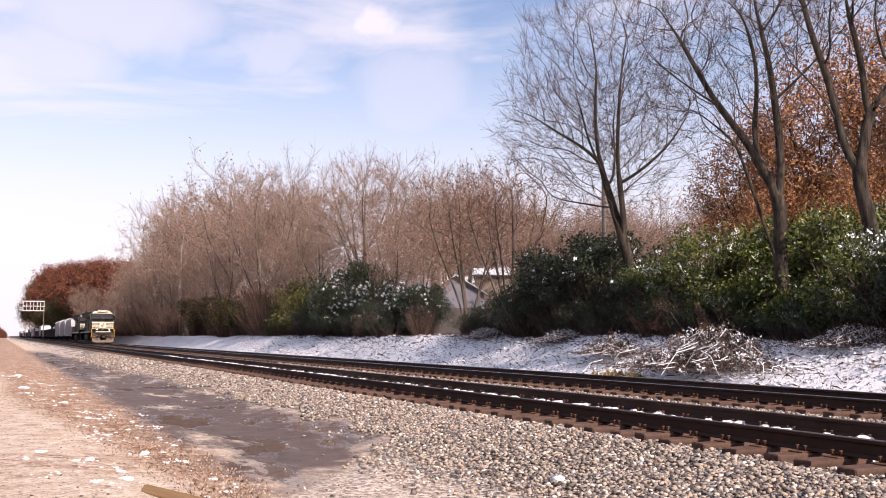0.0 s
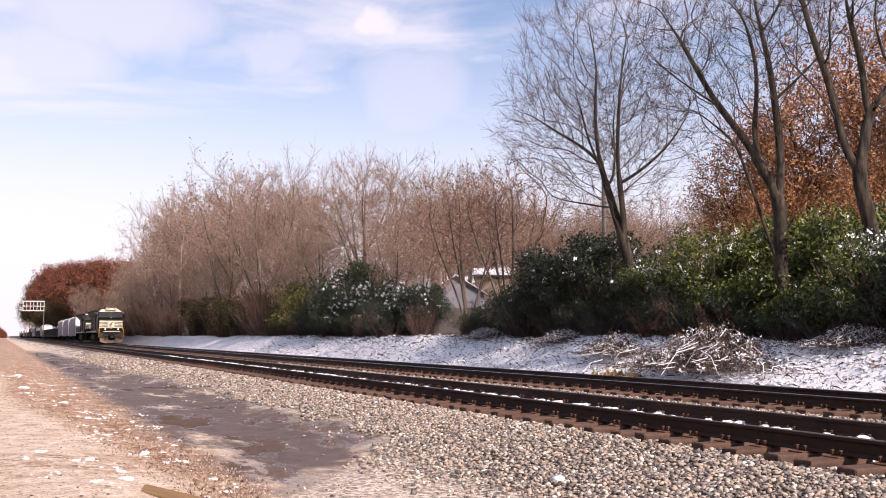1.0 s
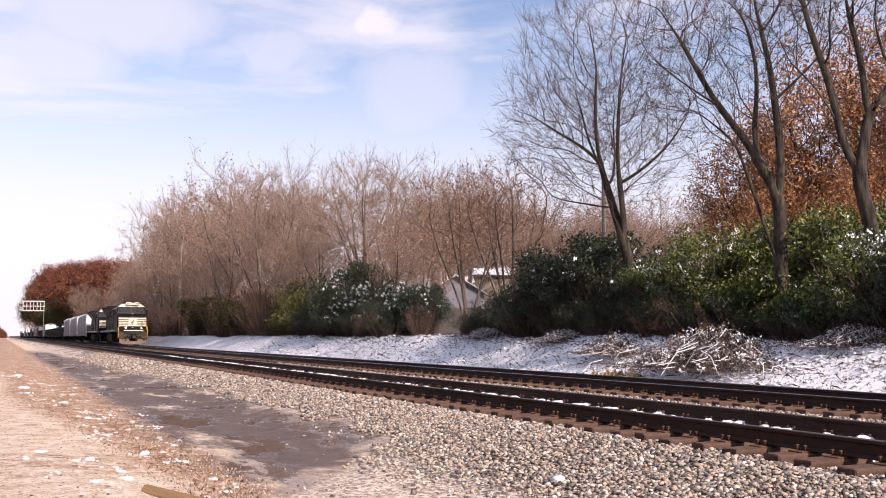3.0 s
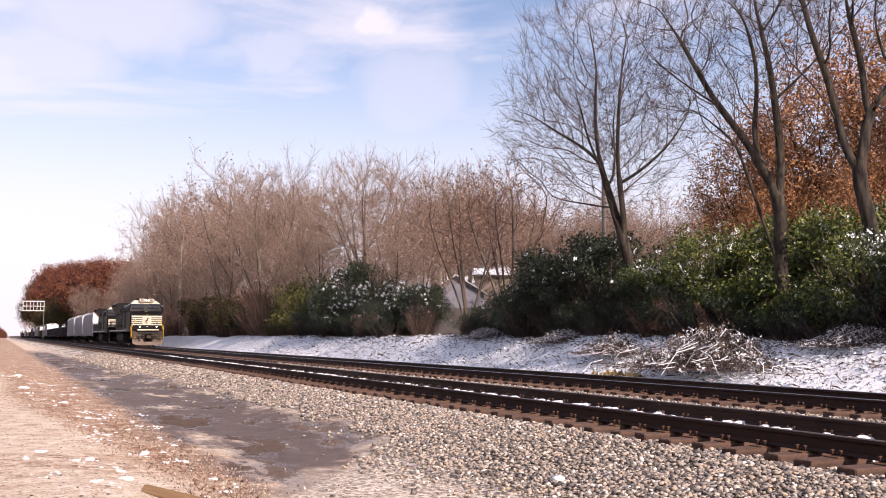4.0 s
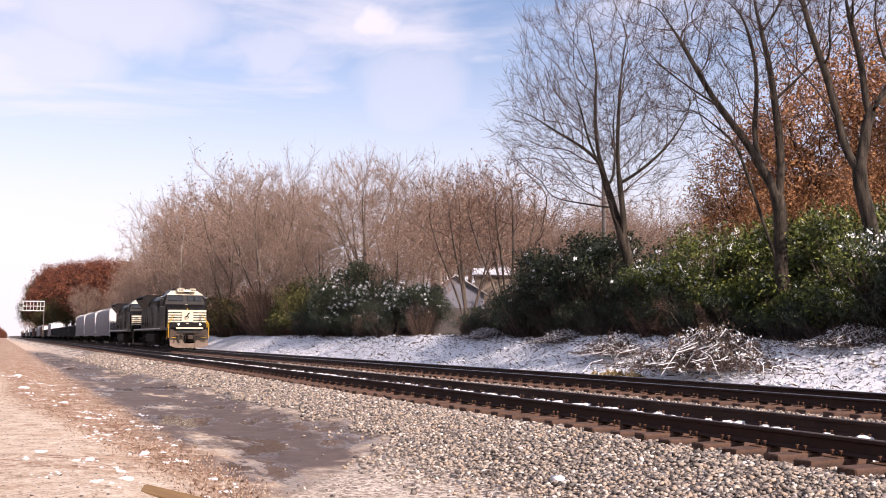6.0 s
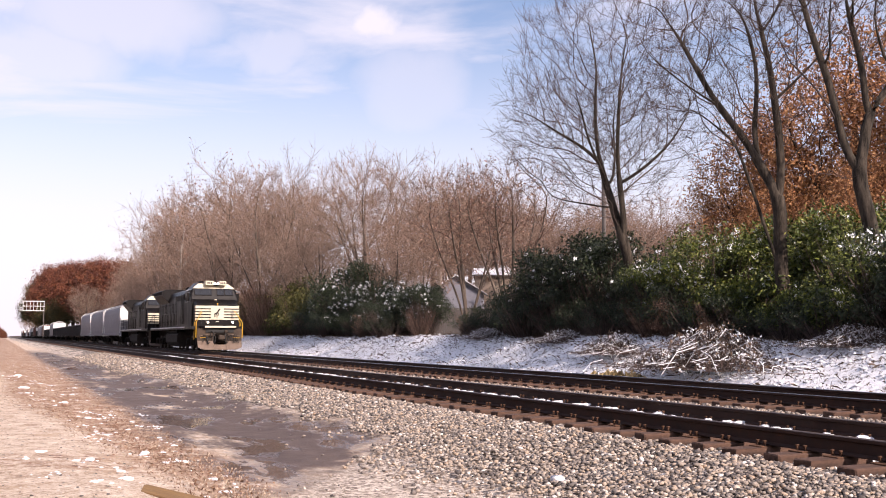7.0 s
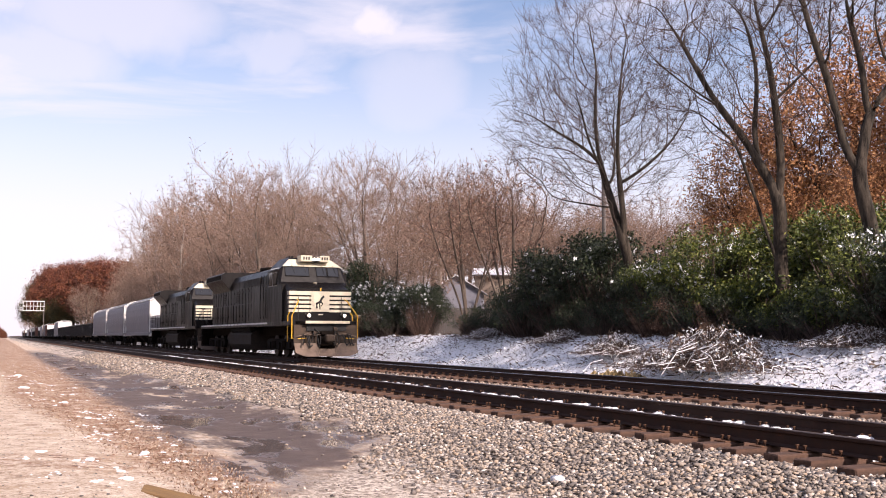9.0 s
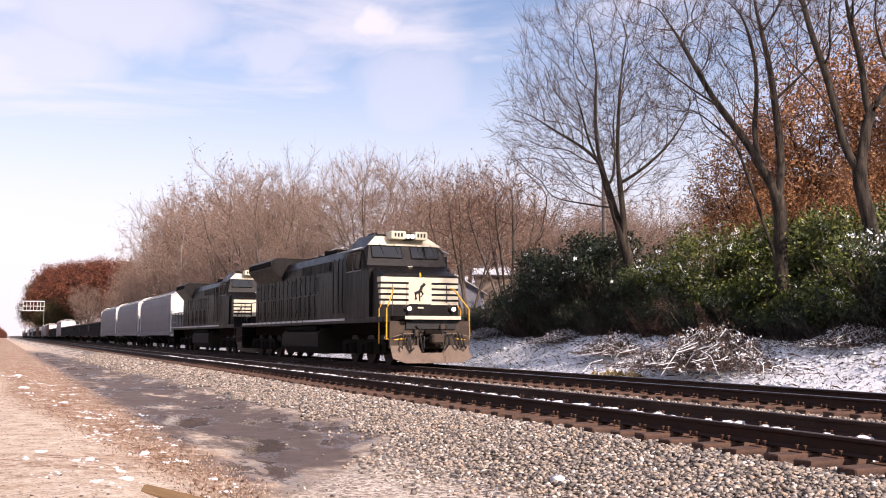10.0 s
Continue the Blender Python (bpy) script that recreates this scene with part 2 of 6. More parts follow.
M_WHITE = plain("white_paint", (0.55, 0.49, 0.36), (0.74, 0.675, 0.53), 3.0, 0.5, bump=0.05)
M_YELLOW = plain("yellow_paint", (0.62, 0.34, 0.03), (0.80, 0.46, 0.05), 3.0, 0.5, bump=0.05)
M_GLASS = Nodes("cab_glass", 0.06, spec=0.8).done((0.012, 0.014, 0.016))
M_SHEET = plain("white_sheet", (0.62, 0.62, 0.60), (0.80, 0.80, 0.78), 3.0, 0.6, bump=0.05)
M_GREY = black_paint("hopper_grey_paint", (0.27, 0.265, 0.285), (0.20, 0.17, 0.155), 0.6, 0.3)
M_GOND = black_paint("gondola_dark_paint", (0.020, 0.018, 0.020), (0.09, 0.06, 0.05), 0.6)
M_BROWN = black_paint("boxcar_brown_paint", (0.13, 0.05, 0.035), (0.12, 0.08, 0.06), 0.6)
M_STEEL = plain("grey_steel", (0.28, 0.29, 0.30), (0.48, 0.49, 0.50), 2.0, 0.45, 0.5, bump=0.1)
M_WHEEL = plain("wheel_steel", (0.03, 0.024, 0.02), (0.11, 0.085, 0.07), 5.0, 0.6, 0.5, bump=0.2)
M_LAMP = Nodes("lamp_glow", 0.2)
M_LAMP.b.inputs["Emission Color"].default_value = (1.0, 0.90, 0.72, 1)
M_LAMP.b.inputs["Emission Strength"].default_value = 3.5
M_LAMP = M_LAMP.done((0.9, 0.88, 0.8))
M_BARK = bark_material("bark_grey_brown", (0.045, 0.034, 0.028), (0.19, 0.15, 0.12))
M_BARKPALE = bark_material("bark_pale", (0.16, 0.125, 0.10), (0.48, 0.41, 0.35))
M_BARKDARK = bark_material("bark_dark", (0.012, 0.010, 0.008), (0.10, 0.080, 0.062))
M_TWIG = twig_material("twigs_brown", (0.085, 0.053, 0.040), (0.23, 0.15, 0.112))
M_TWIGDARK = twig_material("twigs_dark", (0.050, 0.036, 0.032), (0.15, 0.11, 0.095))
M_TWIGPALE = twig_material("twigs_pale", (0.16, 0.108, 0.082), (0.36, 0.26, 0.205))
M_OAK = leaf_material("leaves_russet", [(0.0, (0.16, 0.06, 0.028)), (0.5, (0.37, 0.165, 0.068)), (1.0, (0.54, 0.29, 0.13))])
M_RED = leaf_material("leaves_red", [(0.0, (0.07, 0.022, 0.014)), (0.6, (0.165, 0.048, 0.026)), (1.0, (0.24, 0.095, 0.042))])
M_TAN = leaf_material("leaves_tan", [(0.0, (0.17, 0.09, 0.06)), (0.6, (0.32, 0.18, 0.125)), (1.0, (0.46, 0.31, 0.23))])
M_EVERGREEN = leaf_material("leaves_evergreen", [(0.0, (0.018, 0.028, 0.006)), (0.5, (0.070, 0.100, 0.014)), (0.85, (0.17, 0.195, 0.034)), (1.0, (0.30, 0.31, 0.08))], 0.45, 0.45)
# evergreen leaves darkened: shade among and under the shrubs put into the colour
M_SHADEGREEN = leaf_material("leaves_dark_green", [(0.0, (0.008, 0.014, 0.007)), (0.6, (0.022, 0.035, 0.014)), (1.0, (0.055, 0.07, 0.03))], 0.5, 0.4)
M_OLIVE = leaf_material("leaves_olive", [(0.0, (0.04, 0.045, 0.012)), (0.6, (0.10, 0.10, 0.028)), (1.0, (0.20, 0.17, 0.05))])
M_FADING = leaf_material("leaves_fading_green", [(0.0, (0.025, 0.03, 0.012)), (0.6, (0.07, 0.065, 0.022)), (1.0, (0.17, 0.10, 0.03))])
M_DEAD = leaf_material("leaves_dead", [(0.0, (0.05, 0.03, 0.02)), (0.6, (0.13, 0.085, 0.055)), (1.0, (0.24, 0.17, 0.12))])
M_BELT = plain("wood_mass", (0.02, 0.016, 0.012), (0.09, 0.065, 0.05), 0.8, 0.95, bump=0.8)
M_LITTER = leaf_material("leaves_litter", [(0.0, (0.13, 0.065, 0.04)), (0.4, (0.34, 0.20, 0.125)), (0.75, (0.55, 0.42, 0.31)), (1.0, (0.70, 0.60, 0.49))])
M_STRAW = leaf_material("straw", [(0.0, (0.22, 0.15, 0.07)), (1.0, (0.55, 0.42, 0.22))])
# cool dark grey: the gable's shade is put into the wall colour
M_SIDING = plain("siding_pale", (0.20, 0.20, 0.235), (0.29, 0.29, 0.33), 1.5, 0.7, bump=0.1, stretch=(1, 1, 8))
M_BEIGE = plain("brick_beige", (0.30, 0.22, 0.17), (0.42, 0.33, 0.26), 3.0, 0.85, bump=0.2)
M_SHINGLE = plain("shingle_dark", (0.05, 0.045, 0.045), (0.12, 0.11, 0.11), 8.0, 0.9, bump=0.3)
M_FENCE = plain("fence_wood_grey", (0.07, 0.062, 0.058), (0.16, 0.14, 0.13), 4.0, 0.9, bump=0.3, stretch=(6, 6, 0.6))
M_BOARD = plain("board_ochre", (0.16, 0.085, 0.03), (0.34, 0.20, 0.08), 4.0, 0.85, bump=0.4, stretch=(6, 0.6, 6))
M_TANK = plain("tank_grime", (0.014, 0.011, 0.0095), (0.048, 0.036, 0.029), 2.0, 0.75, bump=0.2, spec=0.15)
M_DARK = plain("dark_opening", (0.01, 0.01, 0.01), (0.02, 0.02, 0.02), 3.0, 0.6)

# ---- mesh hand ----


class Shape:
    """Vertices and faces, gathered into one mesh."""

    def __init__(self):
        self.v, self.f = [], []

    def add(self, vs, fs):
        o = len(self.v)
        self.v += [tuple(a) for a in vs]
        self.f += [tuple(i + o for i in f) for f in fs]
        return self

    def box(self, x0, x1, y0, y1, z0, z1, c=0.0):
        if c <= 0:
            return self.add([(x, y, z) for z in (z0, z1) for y in (y0, y1) for x in (x0, x1)],
                            [(0, 2, 3, 1), (4, 5, 7, 6), (0, 1, 5, 4), (2, 6, 7, 3), (0, 4, 6, 2), (1, 3, 7, 5)])
        rings = []
        for z, d in ((z0, c), (z0 + c, 0), (z1 - c, 0), (z1, c)):
            a, b, e, g = x0 + d, x1 - d, y0 + d, y1 - d
            rings.append([(a + c, e, z), (b - c, e, z), (b, e + c, z), (b, g - c, z), (b - c, g, z), (a + c, g, z), (a, g - c, z), (a, e + c, z)])
        return self.loft(rings)

    def loft(self, rings, closed=True, caps=True):
        n = len(rings[0])
        vs = [p for r in rings for p in r]
        fs = []
        for i in range(len(rings) - 1):
            for j in range(n if closed else n - 1):
                k = (j + 1) % n
                fs.append((i * n + j, i * n + k, (i + 1) * n + k, (i + 1) * n + j))
        if caps and closed:
            fs.append(tuple(range(n - 1, -1, -1)))
            fs.append(tuple(range((len(rings) - 1) * n, len(rings) * n)))
        return self.add(vs, fs)

    def prism(self, outline, y0, y1):
        """An outline of (x, z), counter-clockwise seen from -y, drawn out along y."""
        return self.loft([[(x, y0, z) for x, z in outline], [(x, y1, z) for x, z in outline]])

    def side(self, outline, x0, x1):
        """An outline of (y, z) drawn out along x."""
        return self.loft([[(x0, y, z) for y, z in outline], [(x1, y, z) for y, z in outline]])

    def tube(self, path, r, n=6, r1=None):
        path = [Vector(p) for p in path]
        rings = []
        for i, p in enumerate(path):
            d = (path[min(i + 1, len(path) - 1)] - path[max(i - 1, 0)]).normalized()
            a = d.cross(Vector((0, 0, 1)) if abs(d.z) < 0.9 else Vector((1, 0, 0))).normalized()
            b = d.cross(a)
            q = r if r1 is None else r + (r1 - r) * i / (len(path) - 1)
            rings.append([p + (a * math.cos(t) + b * math.sin(t)) * q for t in (2 * math.pi * k / n for k in range(n))])
        return self.loft(rings)

    def disc(self, x0, x1, y, z, r, n=20):
        """A drum whose axle lies along x."""
        return self.loft([[(x, y + r * math.cos(2 * math.pi * k / n), z + r * math.sin(2 * math.pi * k / n)) for k in range(n)] for x in (x0, x1)])

    def drum(self, x, y0, y1, z, r, n=16):
        return self.loft([[(x + r * math.cos(2 * math.pi * k / n), y, z + r * math.sin(2 * math.pi * k / n)) for k in range(n)] for y in (y0, y1)])

    def mesh(self, name, material, smooth=False):
        me = bpy.data.meshes.new(name)
        me.from_pydata(self.v, [], self.f)
        bm = bmesh.new()
        bm.from_mesh(me)
        bmesh.ops.recalc_face_normals(bm, faces=bm.faces)
        bm.to_mesh(me)
        bm.free()
        me.materials.append(material)
        if smooth:
            me.polygons.foreach_set("use_smooth", [True] * len(me.polygons))
        return me


def part(name, shape, material, parent, label="", smooth=False):
    me = shape.mesh(name, material, smooth) if isinstance(shape, Shape) else shape
    ob = new(name, me)
    ob.parent = parent
    if label:
        tagged(ob, label)
    return ob


def raw(name, verts, faces, material):
    """A mesh from arrays, with no tidying: for large counts."""
    me = bpy.data.meshes.new(name)
    v, f = np.asarray(verts, dtype=np.float32), np.asarray(faces, dtype=np.int32)
    me.vertices.add(len(v))
    me.vertices.foreach_set("co", v.ravel())
    n, k = f.shape
    me.loops.add(n * k)
    me.loops.foreach_set("vertex_index", f.ravel())
    me.polygons.add(n)
    me.polygons.foreach_set("loop_start", np.arange(n, dtype=np.int32) * k)
    me.polygons.foreach_set("loop_total", np.full(n, k, dtype=np.int32))
    me.update(calc_edges=True)
    me.materials.append(material)
    return me


MOVING = []      # (thing, metres behind the front of the train)
WHEELS = []      # (wheelset, radius, place on its thing)

# ---- ground and tracks ----
NEAR, FAR = 8.225, 12.95          # track centres; the tops of the ties lie at z = 0
RAIL = 0.185


def smooth(a, b, x):
    t = min(1.0, max(0.0, (x - a) / (b - a)))
    return t * t * (3 - 2 * t)


def height(x, y):
    z = -0.38 + 0.03 * noise.noise((x * 0.5, y * 0.2, 0)) + 0.012 * noise.noise((x * 2.1, y * 1.3, 3))
    z -= 0.05 * smooth(2.0, 2.8, x) * smooth(4.9, 4.0, x)
    z += 0.10 * smooth(1.8, 0.6, x)
    z += 0.27 * smooth(4.4, 6.6, x)
    z -= 0.15 * smooth(14.6, 15.6, x)
    rise = 1.15 + 0.25 * noise.noise((0.0, y * 0.08, 7.0))
    z += (rise + 0.25) * smooth(15.5, 19.3, x) + 0.10 * noise.noise((x * 0.9, y * 0.5, 5)) * smooth(15.5, 16.5, x)
    z += 0.9 * smooth(20, 60, x) - 0.25 * smooth(-4, -20, x)
    return z


def ground():
    xs = list(np.concatenate([np.linspace(-700, -40, 14), np.linspace(-36, -4, 9), np.linspace(-3, 22, 101), np.linspace(23, 60, 16), np.linspace(80, 800, 16)]))
    ys = list(np.concatenate([np.linspace(-120, -10, 8), np.linspace(-8, 60, 170), np.linspace(61, 220, 80), np.linspace(240, 2400, 40)]))
    v = [(x, y, height(x, y)) for y in ys for x in xs]
    n = len(xs)
    f = [(j * n + i, j * n + i + 1, (j + 1) * n + i + 1, (j + 1) * n + i) for j in range(len(ys) - 1) for i in range(n - 1)]
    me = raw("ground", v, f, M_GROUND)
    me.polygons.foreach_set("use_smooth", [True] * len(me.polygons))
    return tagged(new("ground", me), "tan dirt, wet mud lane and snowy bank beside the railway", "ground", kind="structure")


def bed(x):
    """The top of the ballast."""
    z = -0.085 - 0.27 * smooth(6.75, 4.6, x) - 0.22 * smooth(14.45, 15.7, x)
    return z - 0.04 * smooth(9.6, 10.2, x) * smooth(11.6, 11.0, x)


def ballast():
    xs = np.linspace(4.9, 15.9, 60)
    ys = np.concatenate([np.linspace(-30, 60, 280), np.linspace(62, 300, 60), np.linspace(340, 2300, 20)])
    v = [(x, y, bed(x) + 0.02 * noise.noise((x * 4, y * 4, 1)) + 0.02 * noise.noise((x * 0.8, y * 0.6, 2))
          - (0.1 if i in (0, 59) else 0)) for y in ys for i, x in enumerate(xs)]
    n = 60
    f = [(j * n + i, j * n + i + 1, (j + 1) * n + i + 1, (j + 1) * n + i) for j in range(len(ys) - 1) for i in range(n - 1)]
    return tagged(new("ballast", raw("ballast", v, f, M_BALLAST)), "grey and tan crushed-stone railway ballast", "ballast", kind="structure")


def rail_outline(cx):
    h = [(-0.075, 0.0), (0.075, 0.0), (0.075, 0.012), (0.015, 0.03), (0.011, 0.13), (0.036, 0.142), (0.036, 0.172)]
    return [(cx + x, z + 0.012) for x, z in h] + [(cx - x, z + 0.012) for x, z in reversed(h[2:])]


def track(cx, bright, label):
    t = tagged(new("railway_track"), label, "track")
    t.location = (cx, 0, 0)
    for s in (-0.7525, 0.7525):
        r = part("rail", Shape().prism(rail_outline(s), -40, 2200), M_RAIL, t, "rust-brown steel rail")
        part("rail_head", Shape().loft([[(s - 0.036, y, 0.184), (s + 0.036, y, 0.184), (s + 0.03, y, 0.191), (s - 0.03, y, 0.191)] for y in (-40, 2200)]), bright, r)
    return t


def ties(t, seed):
    rng = random.Random(seed)
    kinds = []
    for k in range(5):
        s = Shape()
        a, b = 1.3 + rng.uniform(-0.03, 0.03), 1.3 + rng.uniform(-0.03, 0.03)
        s.box(-a, b, -0.115, 0.115, -0.17, 0.0, 0.012)
        s.v = [(x + rng.uniform(-0.008, 0.008), y + rng.uniform(-0.008, 0.008), z + rng.uniform(-0.004, 0.002)) for x, y, z in s.v]
        kinds.append(s.mesh("tie", M_TIE))
    plate = Shape()
    for c in (0.0,):
        plate.box(c - 0.19, c + 0.19, -0.095, 0.095, -0.004, 0.012, 0.004)
        for dx in (-0.10, 0.10):
            for dy in (-0.05, 0.055):
                plate.box(c + dx - 0.011, c + dx + 0.011, dy - 0.011, dy + 0.011, 0.0, 0.055)
                plate.box(c + dx - 0.020, c + dx + 0.020, dy - 0.016, dy + 0.016, 0.050, 0.068, 0.005)
    plate = plate.mesh("tie_plate", M_PLATE)
    y, made = -3.0, []
    rest = Shape()
    while y < 330:
        yy = y + rng.uniform(-0.05, 0.05)
        if y < 66:
            o = part("tie", rng.choice(kinds), None, t)
            o.location, o.rotation_euler = (rng.uniform(-0.04, 0.04), yy, rng.uniform(-0.012, 0.004)), (0, 0, rng.uniform(-0.02, 0.02))
            if y < 40:
                for c in (-0.7525, 0.7525):
                    p = part("tie_plate", plate, None, o)
                    p.location = (c - o.location.x, 0, 0.002)
            made.append(o)
        else:
            rest.box(-1.3, 1.3, yy - 0.115, yy + 0.115, -0.17, 0.0)
        y += 0.53
    tagged(part("tie_row", rest, M_TIE, t, "row of wooden ties further along"), kind="stuff")
    return made


def snow_scraps(t, seed, count, y0, y1):
    """Thin scraps of snow left lying on the ties and between the rails."""
    rng = random.Random(seed)
    s = Shape()
    for _ in range(count):
        y = y0 + (y1 - y0) * rng.random() ** 1.5
        y = -3.0 + 0.53 * round((y + 3.0) / 0.53) + rng.gauss(0, 0.09)
        x = rng.choice((rng.uniform(-0.62, 0.62), rng.uniform(-0.64, -0.25), rng.uniform(-0.64, -0.3), rng.uniform(-0.2, 0.6), rng.uniform(-0.62, 0.0)))
        h = rng.uniform(0.010, 0.022)
        if rng.random() < 0.55:
            x, h = rng.choice((rng.uniform(0.42, 0.66), rng.uniform(0.42, 0.66), rng.uniform(0.86, 1.2))), rng.uniform(0.02, 0.05)
        a, b = rng.uniform(0.03, 0.16), rng.uniform(0.025, 0.10)
        n = 13
        ring = [(x + a * math.cos(q) * rng.uniform(0.4, 1.15), y + b * math.sin(q) * rng.uniform(0.4, 1.15)) for q in (2 * math.pi * k / n for k in range(n))]
        s.loft([[(p, q, -0.09) for p, q in ring], [(p, q, h * 0.5) for p, q in ring], [(x + (p - x) * 0.6, y + (q - y) * 0.6, h) for p, q in ring]])
    tagged(part("snow_cover", s, M_SNOW, t, "scraps of snow left lying on the ties"), kind="stuff")


def pebble_shapes():
    v = np.array([(1, 0.1, 0), (0, 1, 0.1), (-1, 0, -0.1), (0.1, -1, 0), (0.6, 0.55, 0.85), (-0.6, 0.5, 0.8), (-0.45, -0.6, 0.9), (0.6, -0.5, 0.75)], dtype=np.float32)
    f = np.array([(0, 1, 4), (1, 5, 4), (1, 2, 5), (2, 6, 5), (2, 3, 6), (3, 7, 6), (3, 0, 7), (0, 4, 7), (4, 5, 6), (4, 6, 7), (0, 3, 2), (0, 2, 1)], dtype=np.int32)
    return v, f


def mud_edge(y):
    """Where the wet lane ends towards the track."""
    return 2.5 + 2.8 * smooth(8.8, 14.2, y) - 0.9 * smooth(25, 110, y)


def stones(parent, seed=4):
    """Ballast stones: the nearest as pieces of their own, the rest as one heap."""
    rng = np.random.default_rng(seed)
    base, faces = pebble_shapes()
    vs, fs, o = [], [], 0

    def cast(x, y, z, size):
        sq = rng.uniform(0.65, 1.15, 3) * (1.0, 1.0, 0.8)
        v = base * sq * (1 + rng.uniform(-0.22, 0.22, (len(base), 1)))
        a, b = rng.uniform(0, 6.28), rng.uniform(-0.6, 0.6)
        ca, sa, cb, sb = math.cos(a), math.sin(a), math.cos(b), math.sin(b)
        m = np.array([[ca, -sa, 0], [sa, ca, 0], [0, 0, 1]]) @ np.array([[1, 0, 0], [0, cb, -sb], [0, sb, cb]])
        return (v * size) @ m.T + (x, y, z)

    def free(x, y):
        for c in (NEAR, FAR):
            if abs(x - c) < 1.28 and abs((y + 3.0) / 0.53 - round((y + 3.0) / 0.53)) * 0.53 < 0.10:
                return False
        return all(abs(x - c) > 0.10 for c in (NEAR - 0.7525, NEAR + 0.7525, FAR - 0.7525, FAR + 0.7525))

    bands = [(3.8, 6.95, 4.5, 9, 600, 0.027), (3.8, 6.95, 9, 16, 560, 0.027), (4.0, 6.95, 16, 26, 320, 0.031), (4.2, 6.95, 26, 42, 120, 0.038), (4.4, 6.95, 42, 75, 42, 0.05),
             (6.95, 9.4, 2, 12, 240, 0.028), (9.3, 11.7, 7, 24, 190, 0.032), (9.3, 11.7, 24, 44, 45, 0.045), (2.6, 5.0, 6, 14, 150, 0.016)]
    for x0, x1, y0, y1, dens, size in bands:
        for _ in range(int((x1 - x0) * (y1 - y0) * dens)):
            x, y = rng.uniform(x0, x1), rng.uniform(y0, y1)
            if x < 5.2 and rng.random() > 0.04 + 0.96 * ((x + 0.5 * noise.noise((x, y * 0.7, 2)) - 3.7) / 1.5) ** 2:
                continue
            if y < 40 and x < mud_edge(y) - 0.1 + 0.5 * noise.noise((x * 0.8, y * 0.5, 8)) and rng.random() < 0.96:
                continue
            if not free(x, y):
                continue
            z = max(bed(x) if x > 4.5 else -9, height(x, y))
            s = size * rng.uniform(0.55, 1.35)
            vs.append(cast(x, y, z + s * 0.25, s))
            fs.append(faces + o)
            o += len(base)
    tagged(part("loose_stones", raw("loose_stones", np.concatenate(vs), np.concatenate(fs), M_STONE), None, parent, "loose crushed stones"), kind="stuff")
    kinds = [raw("stone", cast(0, 0, 0, 1.0), faces, M_STONE) for _ in range(8)]
    for i in range(280):
        x, y = rng.uniform(4.9, 6.7), rng.uniform(5.0, 11.0)
        q = part("stone", kinds[i % 8], None, parent)
        s = rng.uniform(0.026, 0.044)
        q.location, q.scale, q.rotation_euler = (x, y, max(bed(x), height(x, y)) + 0.022), (s, s, s * 0.8), (0, 0, rng.uniform(0, 6.28))


ground()
BALLAST = ballast()


def tree_belt():
    """Unseen dark belt, added to close the camera's side and dim reflections and sky."""
    n, rows = 150, 10
    v = []
    for j in range(rows):
        for i in range(n):
            y = -60 + 3.2 * i
            top = 13 + 3.5 * noise.noise((0, y * 0.09, 4)) + 1.2 * noise.noise((0, y * 0.4, 9))
            x = -16 + 2.5 * noise.noise((3, y * 0.11, j * 0.3)) + noise.noise((5, y * 0.6, j * 0.9))
            v.append((x - 2.5 * (j / rows) ** 2, y, -0.6 + top * j / (rows - 1)))
    f = [(j * n + i, j * n + i + 1, (j + 1) * n + i + 1, (j + 1) * n + i) for j in range(rows - 1) for i in range(n - 1)]
    return tagged(new("tree_belt", raw("tree_belt", v, f, M_BELT)), "unseen brown belt added on the camera's side to dim reflections", "trees", kind="structure")


tree_belt()
NEAR_TRACK = track(NEAR, M_RAILTOP, "railway track with rusty rails on weathered wooden ties")
FAR_TRACK = track(FAR, M_RAILBRIGHT, "railway track with worn bright rail heads carrying a freight train")

# ---- trains ----


def wheelset(name, thing, y, r, g=0.7525):
    """Two wheels and an axle, turning on their thing."""
    s = Shape()
    for c in (-g, g):
        w = 0.065
        s.disc(c - w, c + w, 0, 0, r, 24)
        s.disc(c - math.copysign(w + 0.015, c) - 0.015, c - math.copysign(w + 0.015, c) + 0.015, 0, 0, r + 0.028, 24)
        s.disc(c - 0.085, c + 0.085, 0, 0, r * 0.28, 12)
        for k in range(5):
            a = 2 * math.pi * k / 5
            s.disc(c - 0.075, c + 0.075, r * 0.6 * math.cos(a), r * 0.6 * math.sin(a), r * 0.10, 6)
    s.disc(-g, g, 0, 0, 0.09, 10)
    o = part(name, s, M_WHEEL, thing)
    o.location = (0, y, r)
    WHEELS.append((o, r, y))
    return o


